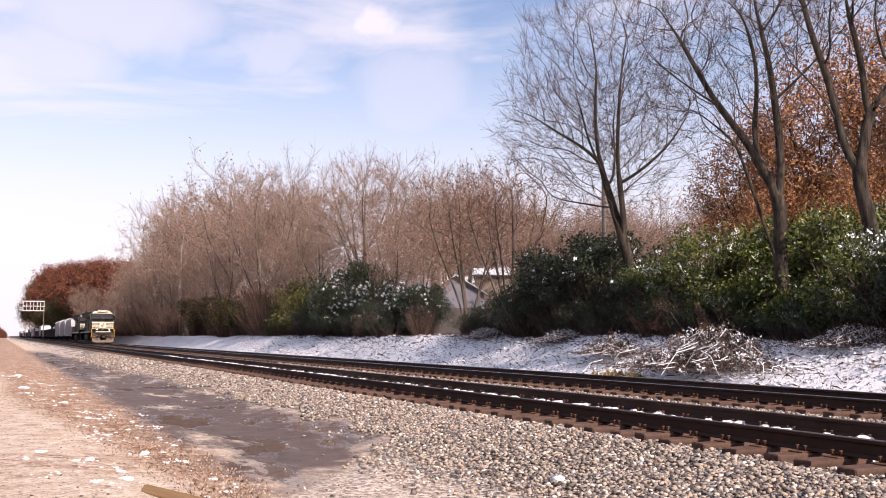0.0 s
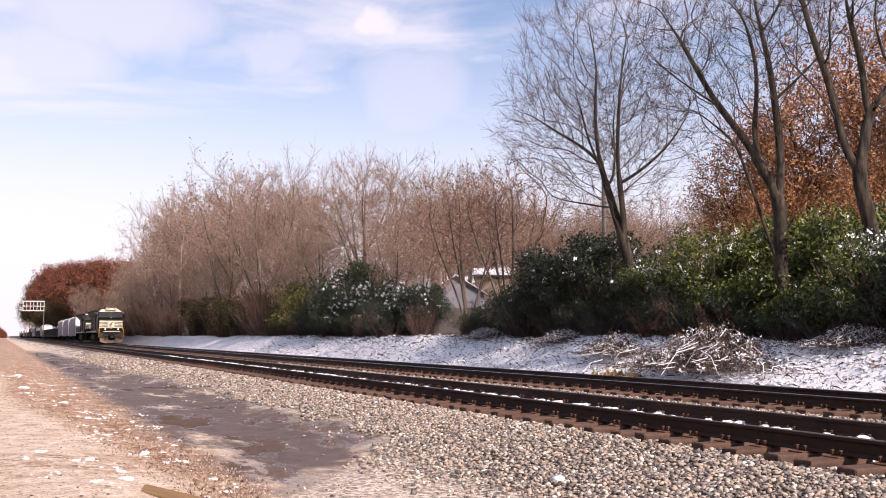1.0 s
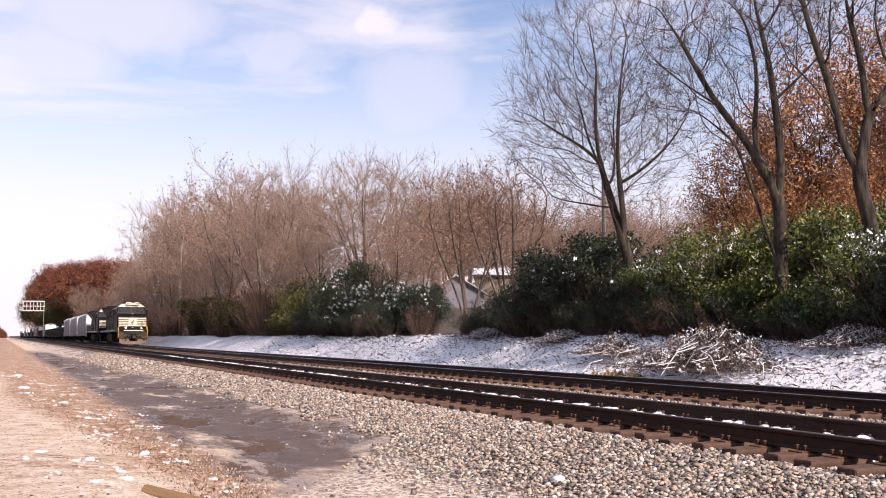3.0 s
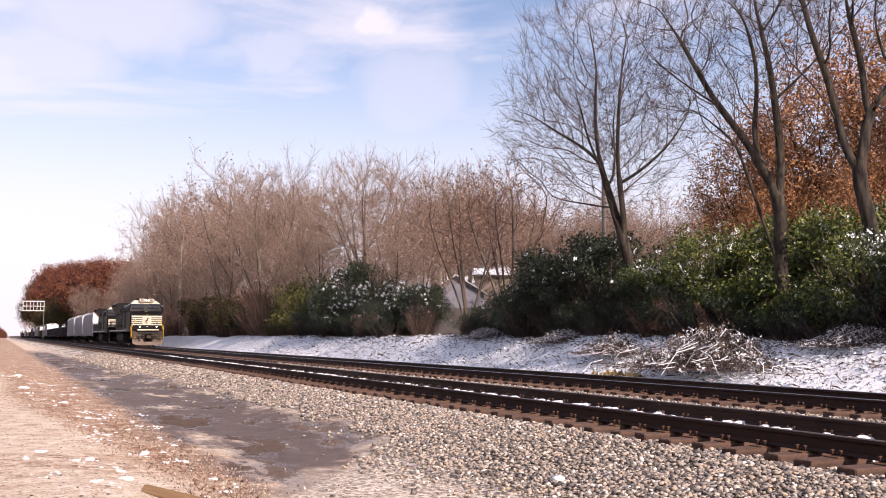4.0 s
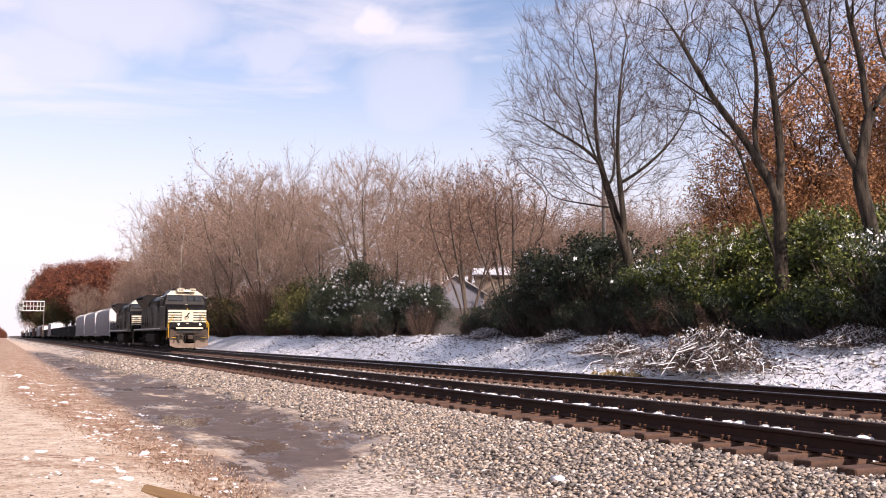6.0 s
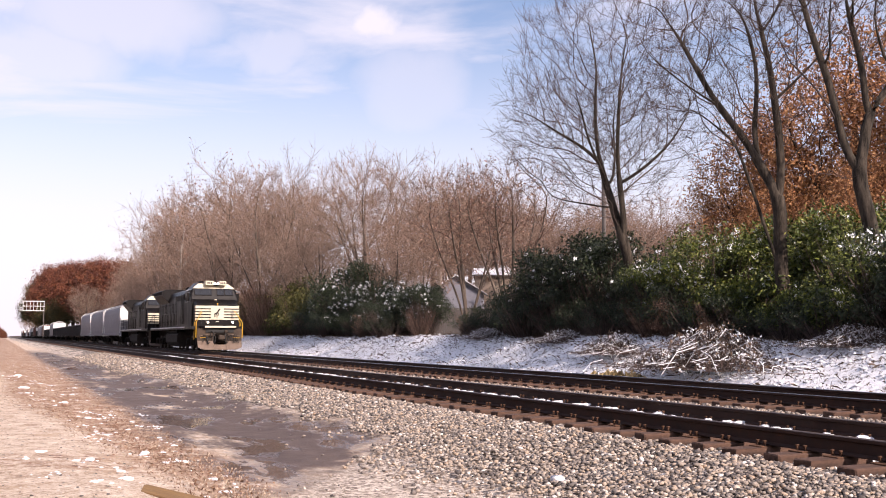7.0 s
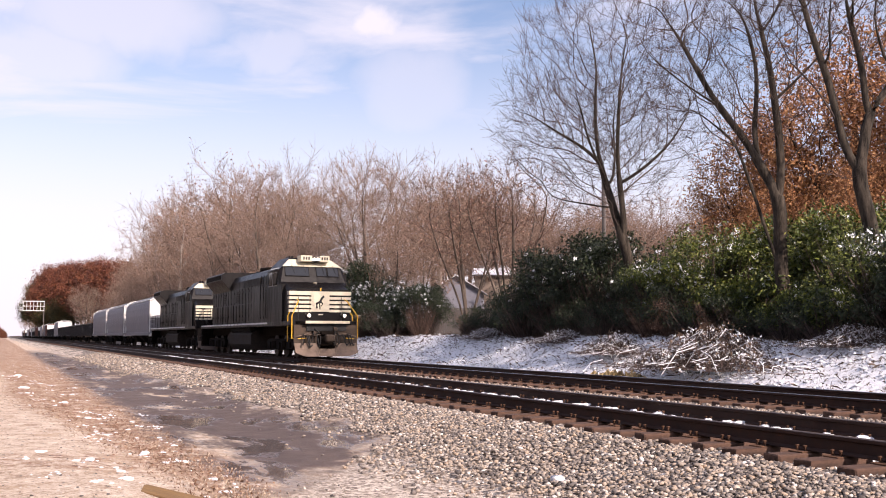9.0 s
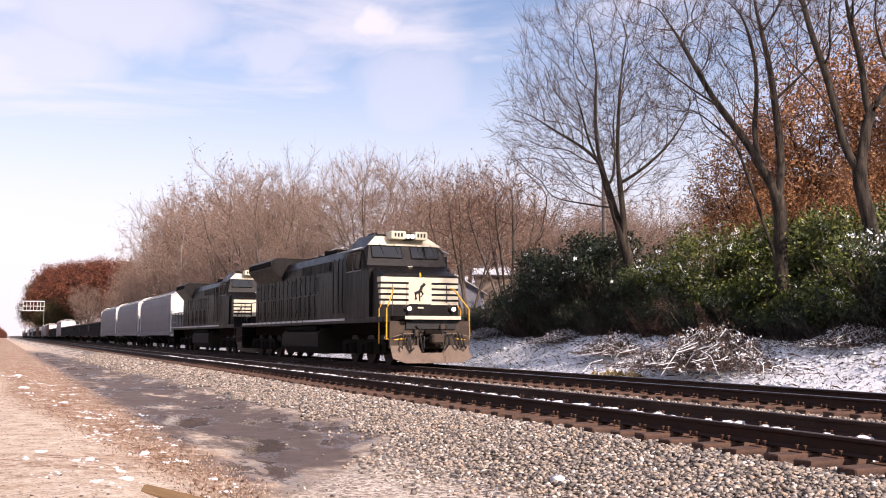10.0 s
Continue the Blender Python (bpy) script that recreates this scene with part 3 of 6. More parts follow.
def truck(thing, y0, axles, r, w=1.06):
    """A bogie frame with its springs and axle boxes; returns nothing, the wheelsets hang on the thing."""
    s = Shape()
    a, b = y0 + axles[0] - 0.55, y0 + axles[-1] + 0.55
    for c in (-w, w):
        s.side([(a, r - 0.05), (a + 0.2, r - 0.18), (b - 0.2, r - 0.18), (b, r - 0.05), (b, r + 0.2), (b - 0.35, r + 0.32), (a + 0.35, r + 0.32), (a, r + 0.2)], c - 0.09, c + 0.09)
        for q in axles:
            s.box(c - 0.16, c + 0.16, y0 + q - 0.17, y0 + q + 0.17, r - 0.19, r + 0.17, 0.03)
        for i in range(len(axles) - 1):
            m = y0 + (axles[i] + axles[i + 1]) / 2
            for d in (-0.14, 0.0, 0.14):
                s.tube([(c + math.copysign(0.12, c), m + d, r - 0.16), (c + math.copysign(0.12, c), m + d, r + 0.22)], 0.06, 8)
    s.box(-w, w, (a + b) / 2 - 0.3, (a + b) / 2 + 0.3, r - 0.1, r + 0.2, 0.03)
    part("truck_frame", s, M_UNDER, thing, "grimy cast truck frame")
    for q in axles:
        wheelset("wheelset", thing, y0 + q, r)


def coupler(thing, y, toward):
    s = Shape()
    s.box(-0.08, 0.08, min(y, y + toward * -0.7), max(y, y + toward * -0.7), 0.80, 0.96, 0.02)
    s.box(-0.17, 0.17, y - 0.16, y + 0.16, 0.72, 1.04, 0.05)
    s.box(0.10, 0.22, y + toward * 0.05 - 0.1, y + toward * 0.05 + 0.1, 0.74, 1.02, 0.03)
    part("coupler", s, M_PLATEDARK if toward < 0 else M_UNDER, thing, "dusty knuckle coupler")


def handrail(thing, path, r=0.022, material=None, label=""):
    part("handrail", Shape().tube(path, r, 6), material or M_BLACK, thing, label)


def locomotive(style):
    """A six-axle road locomotive, its front coupler at y = 0, rails at z = 0. style 0 has a flared rear radiator and teardrop windows, 1 an angular cab."""
    lead = style == 0
    L = 22.63 if lead else 22.3
    t = tagged(new("locomotive"), "black diesel freight locomotive with white nose stripes and dusty pilot" if lead
               else "black diesel freight locomotive coupled behind the leading one", "locomotive", "freight train")
    W = 1.53
    # frame and walkway
    s = Shape().box(-W, W, 0.95, L - 0.95, 1.42, 1.62, 0.02)
    part("walkway", s, M_BLACK, t, "black walkway with a white edge stripe")
    for c in (-W - 0.006, W + 0.006):
        e = Shape()
        y = 4.95
        while y < L - 1.2:
            e.box(c - 0.004, c + 0.004, y, y + (1.55 if y < 9.5 else 0.72), 1.53, 1.61)
            y += 1.55 if y < 9.5 else 0.86
        part("edge_stripe", e, M_SHEET, t, "white reflective edge stripe")
    part("underframe", Shape().box(-0.85, 0.85, 1.3, L - 1.3, 1.0, 1.43, 0.03), M_UNDER, t)
    # fuel tank
    tank = [(-1.42, 0.55), (-1.15, 0.26), (1.15, 0.26), (1.42, 0.55), (1.42, 1.05), (1.2, 1.3), (-1.2, 1.3), (-1.42, 1.05)]
    part("fuel_tank", Shape().prism(tank, 8.6, 14.0), M_TANK, t, "grimy fuel tank")
    res = Shape()
    for c in (-1.28, 1.28):
        res.drum(c, 8.8, 13.4, 1.30, 0.16, 12)
    part("air_reservoir", res, M_UNDER, t)
    truck(t, 2.3, (0.0, 1.75, 3.5), 0.53)
    truck(t, L - 5.8, (0.0, 1.75, 3.5), 0.53)
    # pilot: end plate, plow, steps, hoses
    p = Shape()
    p.loft([[(-1.44, 0.62, 0.56), (1.44, 0.62, 0.56), (1.44, 0.62, 1.46), (-1.44, 0.62, 1.46)], [(-1.44, 0.72, 0.56), (1.44, 0.72, 0.56), (1.44, 0.72, 1.46), (-1.44, 0.72, 1.46)]])
    part("pilot_plate", p, M_PLATEDARK, t, "dust-streaked dark pilot plate")
    rows = []
    for k in range(25):
        x = -1.42 + 2.84 * k / 24
        e = abs(x) / 1.42
        low, top = 0.09 + 0.16 * max(0, e - 0.72) / 0.28, 0.66 if abs(x) > 0.42 else 0.42
        rows.append([(x, 0.10 + 0.28 * e, low), (x, 0.30 + 0.24 * e, low + (top - low) * 0.45), (x, 0.40 + 0.2 * e, top), (x, 0.46 + 0.2 * e, top), (x, 0.16 + 0.28 * e, low)])
    pl = Shape().loft(rows)
    part("snow_plow", pl, M_PILOT, t, "tan dust-covered plow blade")
    part("coupler_pocket", Shape().box(-0.38, 0.38, 0.5, 0.66, 0.60, 1.10, 0.02), M_UNDER, t)
    coupler(t, 0.16, -1)
    coupler(t, L - 0.16, 1)
    an = Shape()
    an.loft([[(-1.02, 0.38, 1.52), (1.02, 0.38, 1.52), (1.02, 0.38, 1.62), (-1.02, 0.38, 1.62)], [(-1.3, 0.98, 1.47), (1.3, 0.98, 1.47), (1.3, 0.98, 1.63), (-1.3, 0.98, 1.63)]])
    part("front_platform", an, M_BLACK, t)
    part("anticlimber_lip", Shape().box(-1.0, 1.0, 0.355, 0.378, 1.51, 1.625), M_WHITE, t, "white-edged platform lip")
    # dark slab standing for the shade under the platform, and hoses across the plate
    part("platform_recess", Shape().box(-0.90, 0.90, 0.55, 0.615, 1.20, 1.47), M_DARK, t)
    part("uncoupling_bracket", Shape().box(-0.62, -0.5, 0.42, 0.6, 0.95, 1.18, 0.02), M_PLATEDARK, t)
    part("draft_gear_block", Shape().box(-0.30, 0.30, 0.34, 0.52, 1.02, 1.16, 0.03), M_UNDER, t)
    part("mu_receptacle", Shape().box(0.30, 0.48, 0.46, 0.6, 1.18, 1.36, 0.02), M_PLATEDARK, t)
    rng = random.Random(9)
    for k, x in enumerate((-1.05, -0.9, -0.8, -0.62, -0.45, -0.3, 0.34, 0.5, 0.6, 0.72, 0.95, 1.08)):
        z = rng.uniform(0.95, 1.15)
        dx = rng.uniform(-0.2, 0.2)
        part("air_hose", Shape().tube([(x, 0.6, z), (x, 0.44, z - 0.02), (x + dx * 0.5, 0.36, z - 0.35), (x + dx, 0.38, z - 0.48), (x + dx * 1.6, 0.42, z - 0.40)], 0.028, 6), M_DARK, t)
    part("cable_loop", Shape().tube([(-0.55 + 0.11 * k, 0.52, 1.30 - 0.36 * math.sin(math.pi * k / 10)) for k in range(11)], 0.03, 6), M_DARK, t)
    for c in (-1, 1):
        st = Shape()
        for k in range(4):
            st.box(min(c * 1.05, c * 1.5), max(c * 1.05, c * 1.5), 0.8 + 0.05 * k, 1.42, 0.42 + 0.29 * k, 0.45 + 0.29 * k)
        st.box(min(c * 1.02, c * 1.05), max(c * 1.02, c * 1.05), 0.74, 1.42, 0.4, 1.45)
        part("step_well", st, M_UNDER, t)
        for yy, z0 in ((0.76, 0.85), (1.45, 0.72)):
            x = c * 1.50
            handrail(t, [(x, yy, z0), (x, yy, 1.86), (x * 0.95, yy + 0.05, 1.98), (c * 1.12, yy + 0.35, 2.52), (c * 1.10, yy + 0.62, 2.60)], 0.026, M_YELLOW if lead else M_BLACK, "yellow step handrail" if lead else "")
        handrail(t, [(c * 1.50, 0.76, 0.9), (c * 1.42, 0.66, 0.84), (c * 0.9, 0.58, 0.88)], 0.022, M_YELLOW if lead else M_BLACK, "yellow grab iron" if lead else "")
        d = Shape().drum(c * 0.80, 0.50, 0.72, 1.86, 0.13, 16).box(c * 0.80 - 0.05, c * 0.80 + 0.05, 0.56, 0.66, 1.6, 1.8)
        part("ditch_light", d, M_BLACK, t)
        part("ditch_lens", Shape().drum(c * 0.80, 0.475, 0.502, 1.86, 0.07, 16), M_LAMP if lead else M_GLASS, t, "lit round ditch light" if lead else "")
        part("cut_lever", Shape().tube([(c * 0.2, 0.5, 1.02), (c * 0.9, 0.5, 1.06), (c * 1.35, 0.52, 0.95)], 0.016, 5), M_PILOT, t)
    # nose
    nw = 1.43
    nose = [(-nw, 1.62), (nw, 1.62), (nw, 2.92), (nw - 0.12, 3.05), (-nw + 0.12, 3.05), (-nw, 2.92)]
    ns = Shape()
    ns.loft([[(x, 1.50, z) for x, z in nose], [(x, 2.62, z + (0.34 if z > 2.5 else 0)) for x, z in nose]])
    nz = part("nose", ns, M_BLACK, t, "short black nose with white stripes")
    for k in range(5):
        z = 2.03 + 0.19 * k
        h = 0.115 if k < 4 else 0.17
        for a, b in ((-nw, -0.42), (0.42, nw)) if k < 4 else ((-nw, nw),):
            part("nose_stripe", Shape().box(a, b, 1.484, 1.499, z, z + h), M_WHITE, nz, "white nose stripe")
        for c in (-1, 1):
            part("nose_stripe", Shape().box(min(c * nw, c * (nw + 0.005)), max(c * nw, c * (nw + 0.005)), 1.5, 1.62 + 0.05 * k, z, z + h), M_WHITE, nz)
    part("emblem_panel", Shape().box(-0.42, 0.42, 1.480, 1.496, 2.05, 2.80), M_WHITE, nz, "white panel with a dark emblem")
    part("emblem", Shape().tube([(-0.16, 1.475, 2.22), (-0.18, 1.475, 2.42), (0.0, 1.475, 2.50), (0.06, 1.475, 2.66), (0.16, 1.475, 2.74)], 0.055, 6)
         .tube([(0.02, 1.475, 2.5), (0.10, 1.475, 2.40), (0.03, 1.475, 2.30)], 0.03, 5).tube([(-0.04, 1.475, 2.42), (-0.02, 1.475, 2.16)], 0.025, 5), M_DARK, nz, "dark plain emblem shape")
    for a in (-1.02, -0.50):
        part("door_seam", Shape().box(a, a + 0.02, 1.476, 1.50, 1.66, 2.78), M_DARK, nz)
    part("nose_grab", Shape().tube([(0.95, 1.42, 2.1), (0.95, 1.40, 2.3), (0.95, 1.40, 2.7)], 0.018, 5), M_DARK, nz)
    part("builder_plate", Shape().box(-0.09, 0.12, 1.47, 1.484, 1.90, 1.95), M_WHITE, nz)
    part("nose_lamp", Shape().box(-0.03, 0.03, 1.47, 1.50, 2.98, 3.12), M_YELLOW, nz)
    # cab
    c = Shape()
    cw = 1.52
    secs = [(2.40, 1.62, 3.30, cw, cw), (2.62, 1.62, 3.42, cw, cw), (2.98, 1.62, 4.20, cw, 1.32), (3.30, 1.62, 4.58, cw, 0.95), (5.1, 1.62, 4.60, cw, 0.95)]
    rings = []
    for y, z0, z1, w0, w1 in secs:
        mid = min(z1, 4.05)
        rings.append([(-w0, y, z0), (w0, y, z0), (w0, y, mid - 0.05), (w1, y, z1), (-w1, y, z1), (-w0, y, mid - 0.05)])
    cb = part("cab", c.loft(rings), M_BLACK, t, "black wide cab")
    # sloped white brow with its number boards, and the windscreen below it
    brow = Shape()
    brow.loft([[(-1.38, 2.94, 4.16), (1.43, 2.94, 4.16), (1.43, 3.05, 4.14), (-1.38, 3.05, 4.14)], [(-1.0, 3.22, 4.50), (1.0, 3.22, 4.50), (1.0, 3.34, 4.5), (-1.0, 3.34, 4.5)]])
    part("brow", brow, M_WHITE, cb, "white sloping brow over the windscreen")
    for a, b in ((-1.28, -0.16), (0.20, 0.68), (0.74, 1.26)):
        w = Shape()
        w.loft([[(a, 2.725, 3.72), (b, 2.725, 3.72), (b, 2.76, 3.72), (a, 2.76, 3.72)], [(a * 0.99, 2.915, 4.13), (b * 0.99, 2.915, 4.13), (b * 0.99, 2.95, 4.13), (a * 0.99, 2.95, 4.13)]])
        part("windscreen", w, M_GLASS, cb, "dark windscreen pane")
        e = Shape().tube([(a, 2.72, 3.70), (b, 2.72, 3.70), (b * 0.99, 2.905, 4.14), (a * 0.99, 2.905, 4.14), (a, 2.72, 3.70)], 0.014, 5)
        part("window_gasket", e, M_UNDER, cb)
    for x in (-0.95, -0.4, 0.45, 1.0):
        part("wiper", Shape().tube([(x, 2.96, 4.22), (x + 0.06, 2.86, 4.06), (x + 0.12, 2.78, 3.84)], 0.012, 4), M_DARK, cb)
    part("cowl_plate", Shape().box(-0.02, 0.16, 2.55, 2.61, 3.36, 3.41), M_WHITE, cb, "small white plate under the windscreen")
    for a, wide in ((-0.58, 0.56), (0.34, 0.46)):
        nb = part("number_board", Shape().box(a, a + wide, 2.72, 3.3, 4.38, 4.66, 0.015), M_WHITE, cb, "white number board with dark figures")
        for k in range(3):
            q = a + wide / 2 - 0.16 + 0.12 * k
            part("figure_bar", Shape().box(q, q + 0.07, 2.712, 2.719, 4.46, 4.60), M_DARK, nb)
    hl = part("headlight", Shape().box(-0.015, 0.335, 2.76, 3.3, 4.36, 4.62, 0.03), M_BLACK, cb)
    for x in (0.07, 0.25):
        part("headlight_lens", Shape().drum(x, 2.735, 2.758, 4.49, 0.075, 16), M_LAMP if lead else M_GLASS, hl, "lit headlight" if lead else "")
    for sx in (-1, 1):
        xx = sx * (cw + 0.004)
        for a, b in ((3.25, 4.0), (4.08, 4.8)):
            part("window_frame", Shape().tube([(xx, a, 3.28), (xx, b, 3.28), (xx, b, 3.92), (xx, a, 3.92), (xx, a, 3.28)], 0.022, 5), M_STEEL, cb, "pale metal window frame")
            part("side_window", Shape().box(min(xx, xx + sx * 0.012), max(xx, xx + sx * 0.012), a, b, 3.28, 3.92, 0.004), M_GLASS, cb)
        sh = Shape().loft([[(sx * 1.50, 3.15, 4.06), (sx * 1.50, 4.9, 4.06), (sx * 1.50, 4.9, 4.09), (sx * 1.50, 3.15, 4.09)], [(sx * 1.86, 3.15, 3.96), (sx * 1.86, 4.9, 3.96), (sx * 1.86, 4.9, 3.985), (sx * 1.86, 3.15, 3.985)]])
        part("sunshade", sh, M_STEEL if lead else M_BLACK, cb, "grey sunshade over the side window" if lead else "")
        for q in (5.0, 5.5, 6.1):
            part("grab_iron", Shape().tube([(sx * 1.57, q, 1.8), (sx * 1.60, q, 2.0), (sx * 1.60, q, 3.7), (sx * 1.55, q, 3.85)], 0.02, 5), M_BLACK, cb)
        part("mirror", Shape().box(min(sx * 1.56, sx * 1.76), max(sx * 1.56, sx * 1.76), 3.12, 3.16, 3.3, 3.85, 0.01), M_BLACK, cb)
    part("horn", Shape().tube([(-0.5, 4.8, 4.70), (-0.5, 4.45, 4.71)], 0.025, 8, 0.06).tube([(-0.62, 4.8, 4.70), (-0.62, 4.5, 4.71)], 0.025, 8, 0.05).box(-0.68, -0.45, 4.78, 4.85, 4.55, 4.73), M_BLACK, cb)
    # hood
    hw = 0.92
    hood = [(-hw, 1.62), (hw, 1.62), (hw, 3.95), (hw - 0.22, 4.30), (-hw + 0.22, 4.30), (-hw, 3.95)]
    hd = part("hood", Shape().prism(hood, 5.1, L - 1.5), M_BLACK, t, "long black engine hood")
    inv = Shape().prism([(-1.5, 1.62), (0.0, 1.62), (0.0, 3.4), (-1.5, 3.4)], 5.15, 8.3)
    part("inverter_cabinet", inv, M_BLACK, hd)
    y = 8.5
    while y < L - 2.4:
        for sx in (-1, 1):
            dr = part("hood_door", Shape().box(min(sx * hw, sx * (hw + 0.035)), max(sx * hw, sx * (hw + 0.035)), y, y + 0.62, 1.78, 3.55, 0.012), M_BLACK, hd)
            for z in (2.0, 2.7, 3.3):
                part("latch", Shape().box(min(sx * (hw + 0.036), sx * (hw + 0.07)), max(sx * (hw + 0.036), sx * (hw + 0.07)), y + 0.52, y + 0.58, z, z + 0.12), M_BLACK, dr)
            if int(y * 10) % 3 == 0:
                for z in range(6):
                    part("vent_slat", Shape().box(min(sx * (hw + 0.034), sx * (hw + 0.055)), max(sx * (hw + 0.034), sx * (hw + 0.055)), y + 0.08, y + 0.48, 2.85 + 0.1 * z, 2.89 + 0.1 * z), M_TANK, dr)
        y += 0.72
    for sx in (-1, 1):
        g = Shape()
        for k in range(9):
            g.box(min(sx * hw, sx * (hw + 0.06)), max(sx * hw, sx * (hw + 0.06)), 5.5 if sx > 0 else 8.6, 8.2 if sx > 0 else 12.6, 3.60 + 0.042 * k, 3.62 + 0.042 * k)
        part("louvres", g, M_BLACK, hd)
    ra, rb = (L - 6.9, L - 2.2) if lead else (L - 5.4, L - 1.7)
    fl = Shape()
    fl.loft([[(-1.50, y, 4.18), (-hw, y, 3.50), (hw, y, 3.50), (1.50, y, 4.18), (1.50, y, 4.50), (1.25, y, 4.62), (-1.25, y, 4.62), (-1.50, y, 4.50)] for y in (ra, rb)])
    part("radiator", fl, M_BLACK, hd, "flared black radiator housing")
    for sx in (-1, 1):
        part("radiator_mesh", Shape().box(min(sx * 1.501, sx * 1.515), max(sx * 1.501, sx * 1.515), ra + 0.2, rb - 0.2, 4.22, 4.46), M_UNDER, hd)
    roof = Shape().box(-0.55, 0.55, 9.0, 10.6, 4.29, 4.52, 0.04)
    for k in range(2):
        roof.box(-0.5, 0.5, 11.0 + 1.3 * k, 12.0 + 1.3 * k, 4.29, 4.42, 0.05)
    part("roof_hatches", roof, M_UNDER, hd)
    part("exhaust_stack", Shape().box(-0.45, 0.45, 10.7, 10.95, 4.29, 4.60, 0.03), M_UNDER, hd)
    # rear steps and long handrails
    for sx in (-1, 1):
        x = sx * 1.48
        handrail(t, [(x, 5.4, 2.62), (x, L - 1.3, 2.62)])
        n = 12
        for k in range(n):
            yy = 5.4 + (L - 6.8) * k / (n - 1)
            handrail(t, [(x, yy, 1.6), (x, yy, 2.63)], 0.018)
        st = Shape()
        for k in range(4):
            st.box(min(sx * 1.05, sx * 1.5), max(sx * 1.05, sx * 1.5), L - 1.5, L - 0.85, 0.42 + 0.29 * k, 0.45 + 0.29 * k)
        part("step_well", st, M_UNDER, t)
    part("rear_plate", Shape().box(-1.44, 1.44, L - 0.75, L - 0.64, 0.35, 1.5, 0.02), M_UNDER, t)
    return t, L


def hopper():
    """A three-bay covered hopper with bulging sides."""
    L = 19.2
    t = tagged(new("covered_hopper_car"), "light grey covered hopper car with bulging sides", "railway car", "freight train")
    w = 1.55
    half = [(0.9, 1.16), (w - 0.16, 1.20), (w - 0.09, 1.6), (w - 0.02, 2.2), (w, 2.8), (w - 0.03, 3.4), (w - 0.12, 3.85), (w - 0.3, 4.12), (0.8, 4.38)]
    prof = half + [(-x, z) for x, z in reversed(half)]
    body = Shape().loft([[(x * f, y, z if not e else max(z, 2.3)) for x, z in prof] for y, e, f in ((1.5, 1, 0.97), (1.75, 0, 1.0), (L - 1.75, 0, 1.0), (L - 1.5, 1, 0.97))])
    b = part("body", body, M_GREY, t, "smooth light grey hopper body")
    for c in (-1, 1):
        part("side_sill", Shape().box(min(c * (w - 0.16), c * (w - 0.02)), max(c * (w - 0.16), c * (w - 0.02)), 0.7, L - 0.7, 1.02, 1.30, 0.02), M_GREY, b)
        part("roof_edge", Shape().box(min(c * (w - 0.34), c * (w - 0.2)), max(c * (w - 0.34), c * (w - 0.2)), 1.5, L - 1.5, 4.06, 4.15, 0.02), M_SHEET, b, "white roof edge")
        for k in range(9):
            y = 2.3 + (L - 4.6) * k / 8
            part("weld_seam", Shape().tube([(c * (w - 0.1), y, 1.6), (c * (w - 0.015), y, 2.2), (c * (w + 0.003), y, 2.8), (c * (w - 0.028), y, 3.4), (c * (w - 0.12), y, 3.85)], 0.012, 4), M_GREY, b)
    part("roof_walk", Shape().box(-0.45, 0.45, 0.6, L - 0.6, 4.50, 4.54).box(-0.3, 0.3, 1.6, L - 1.6, 4.37, 4.46, 0.03), M_SHEET, t, "pale roof running board")
    for y in (0.9, L - 0.9):
        e = Shape()
        for c in (-1.42, 1.42):
            e.tube([(c, y, 0.95), (c, y, 4.0)], 0.05, 6)
            e.tube([(c, y, 4.0), (c * 0.6, y, 4.42), (c * 0.3, y, 4.5)], 0.04, 6)
            for k in range(7):
                e.tube([(c, y, 1.2 + 0.4 * k), (c - math.copysign(0.4, c), y, 1.2 + 0.4 * k)], 0.016, 4)
        e.box(-1.45, 1.45, y - 0.25, y + 0.25, 0.95, 1.12, 0.02)
        part("end_ladder", e, M_SHEET, t, "white end frame with ladders")
    # ends whiter than the body: sunlight on them put into the colour
    for y in (1.15, L - 1.5):
        q = Shape()
        q.loft([[(-1.38, y, 2.55), (1.38, y, 2.55), (1.38, y, 3.95), (0.75, y, 4.3), (-0.75, y, 4.3), (-1.38, y, 3.95)], [(-1.38, y + 0.35, 2.55), (1.38, y + 0.35, 2.55), (1.38, y + 0.35, 3.95), (0.75, y + 0.35, 4.3), (-0.75, y + 0.35, 4.3), (-1.38, y + 0.35, 3.95)]])
        part("end_sheet", q, M_SHEET, t, "end sheet coloured white for the sun on it")
    for k in range(3):
        y = 4.9 + (L - 9.8) * k / 2
        part("outlet_bay", Shape().loft([[(-1.2, y - 1.5, 1.05), (1.2, y - 1.5, 1.05), (1.2, y + 1.5, 1.05), (-1.2, y + 1.5, 1.05)], [(-0.5, y - 0.4, 0.35), (0.5, y - 0.4, 0.35), (0.5, y + 0.4, 0.35), (-0.5, y + 0.4, 0.35)]]), M_UNDER, t)
    truck(t, 1.4, (0.0, 1.78), 0.46)
    truck(t, L - 3.2, (0.0, 1.78), 0.46)
    coupler(t, 0.14, -1)
    coupler(t, L - 0.14, 1)
    return t, L


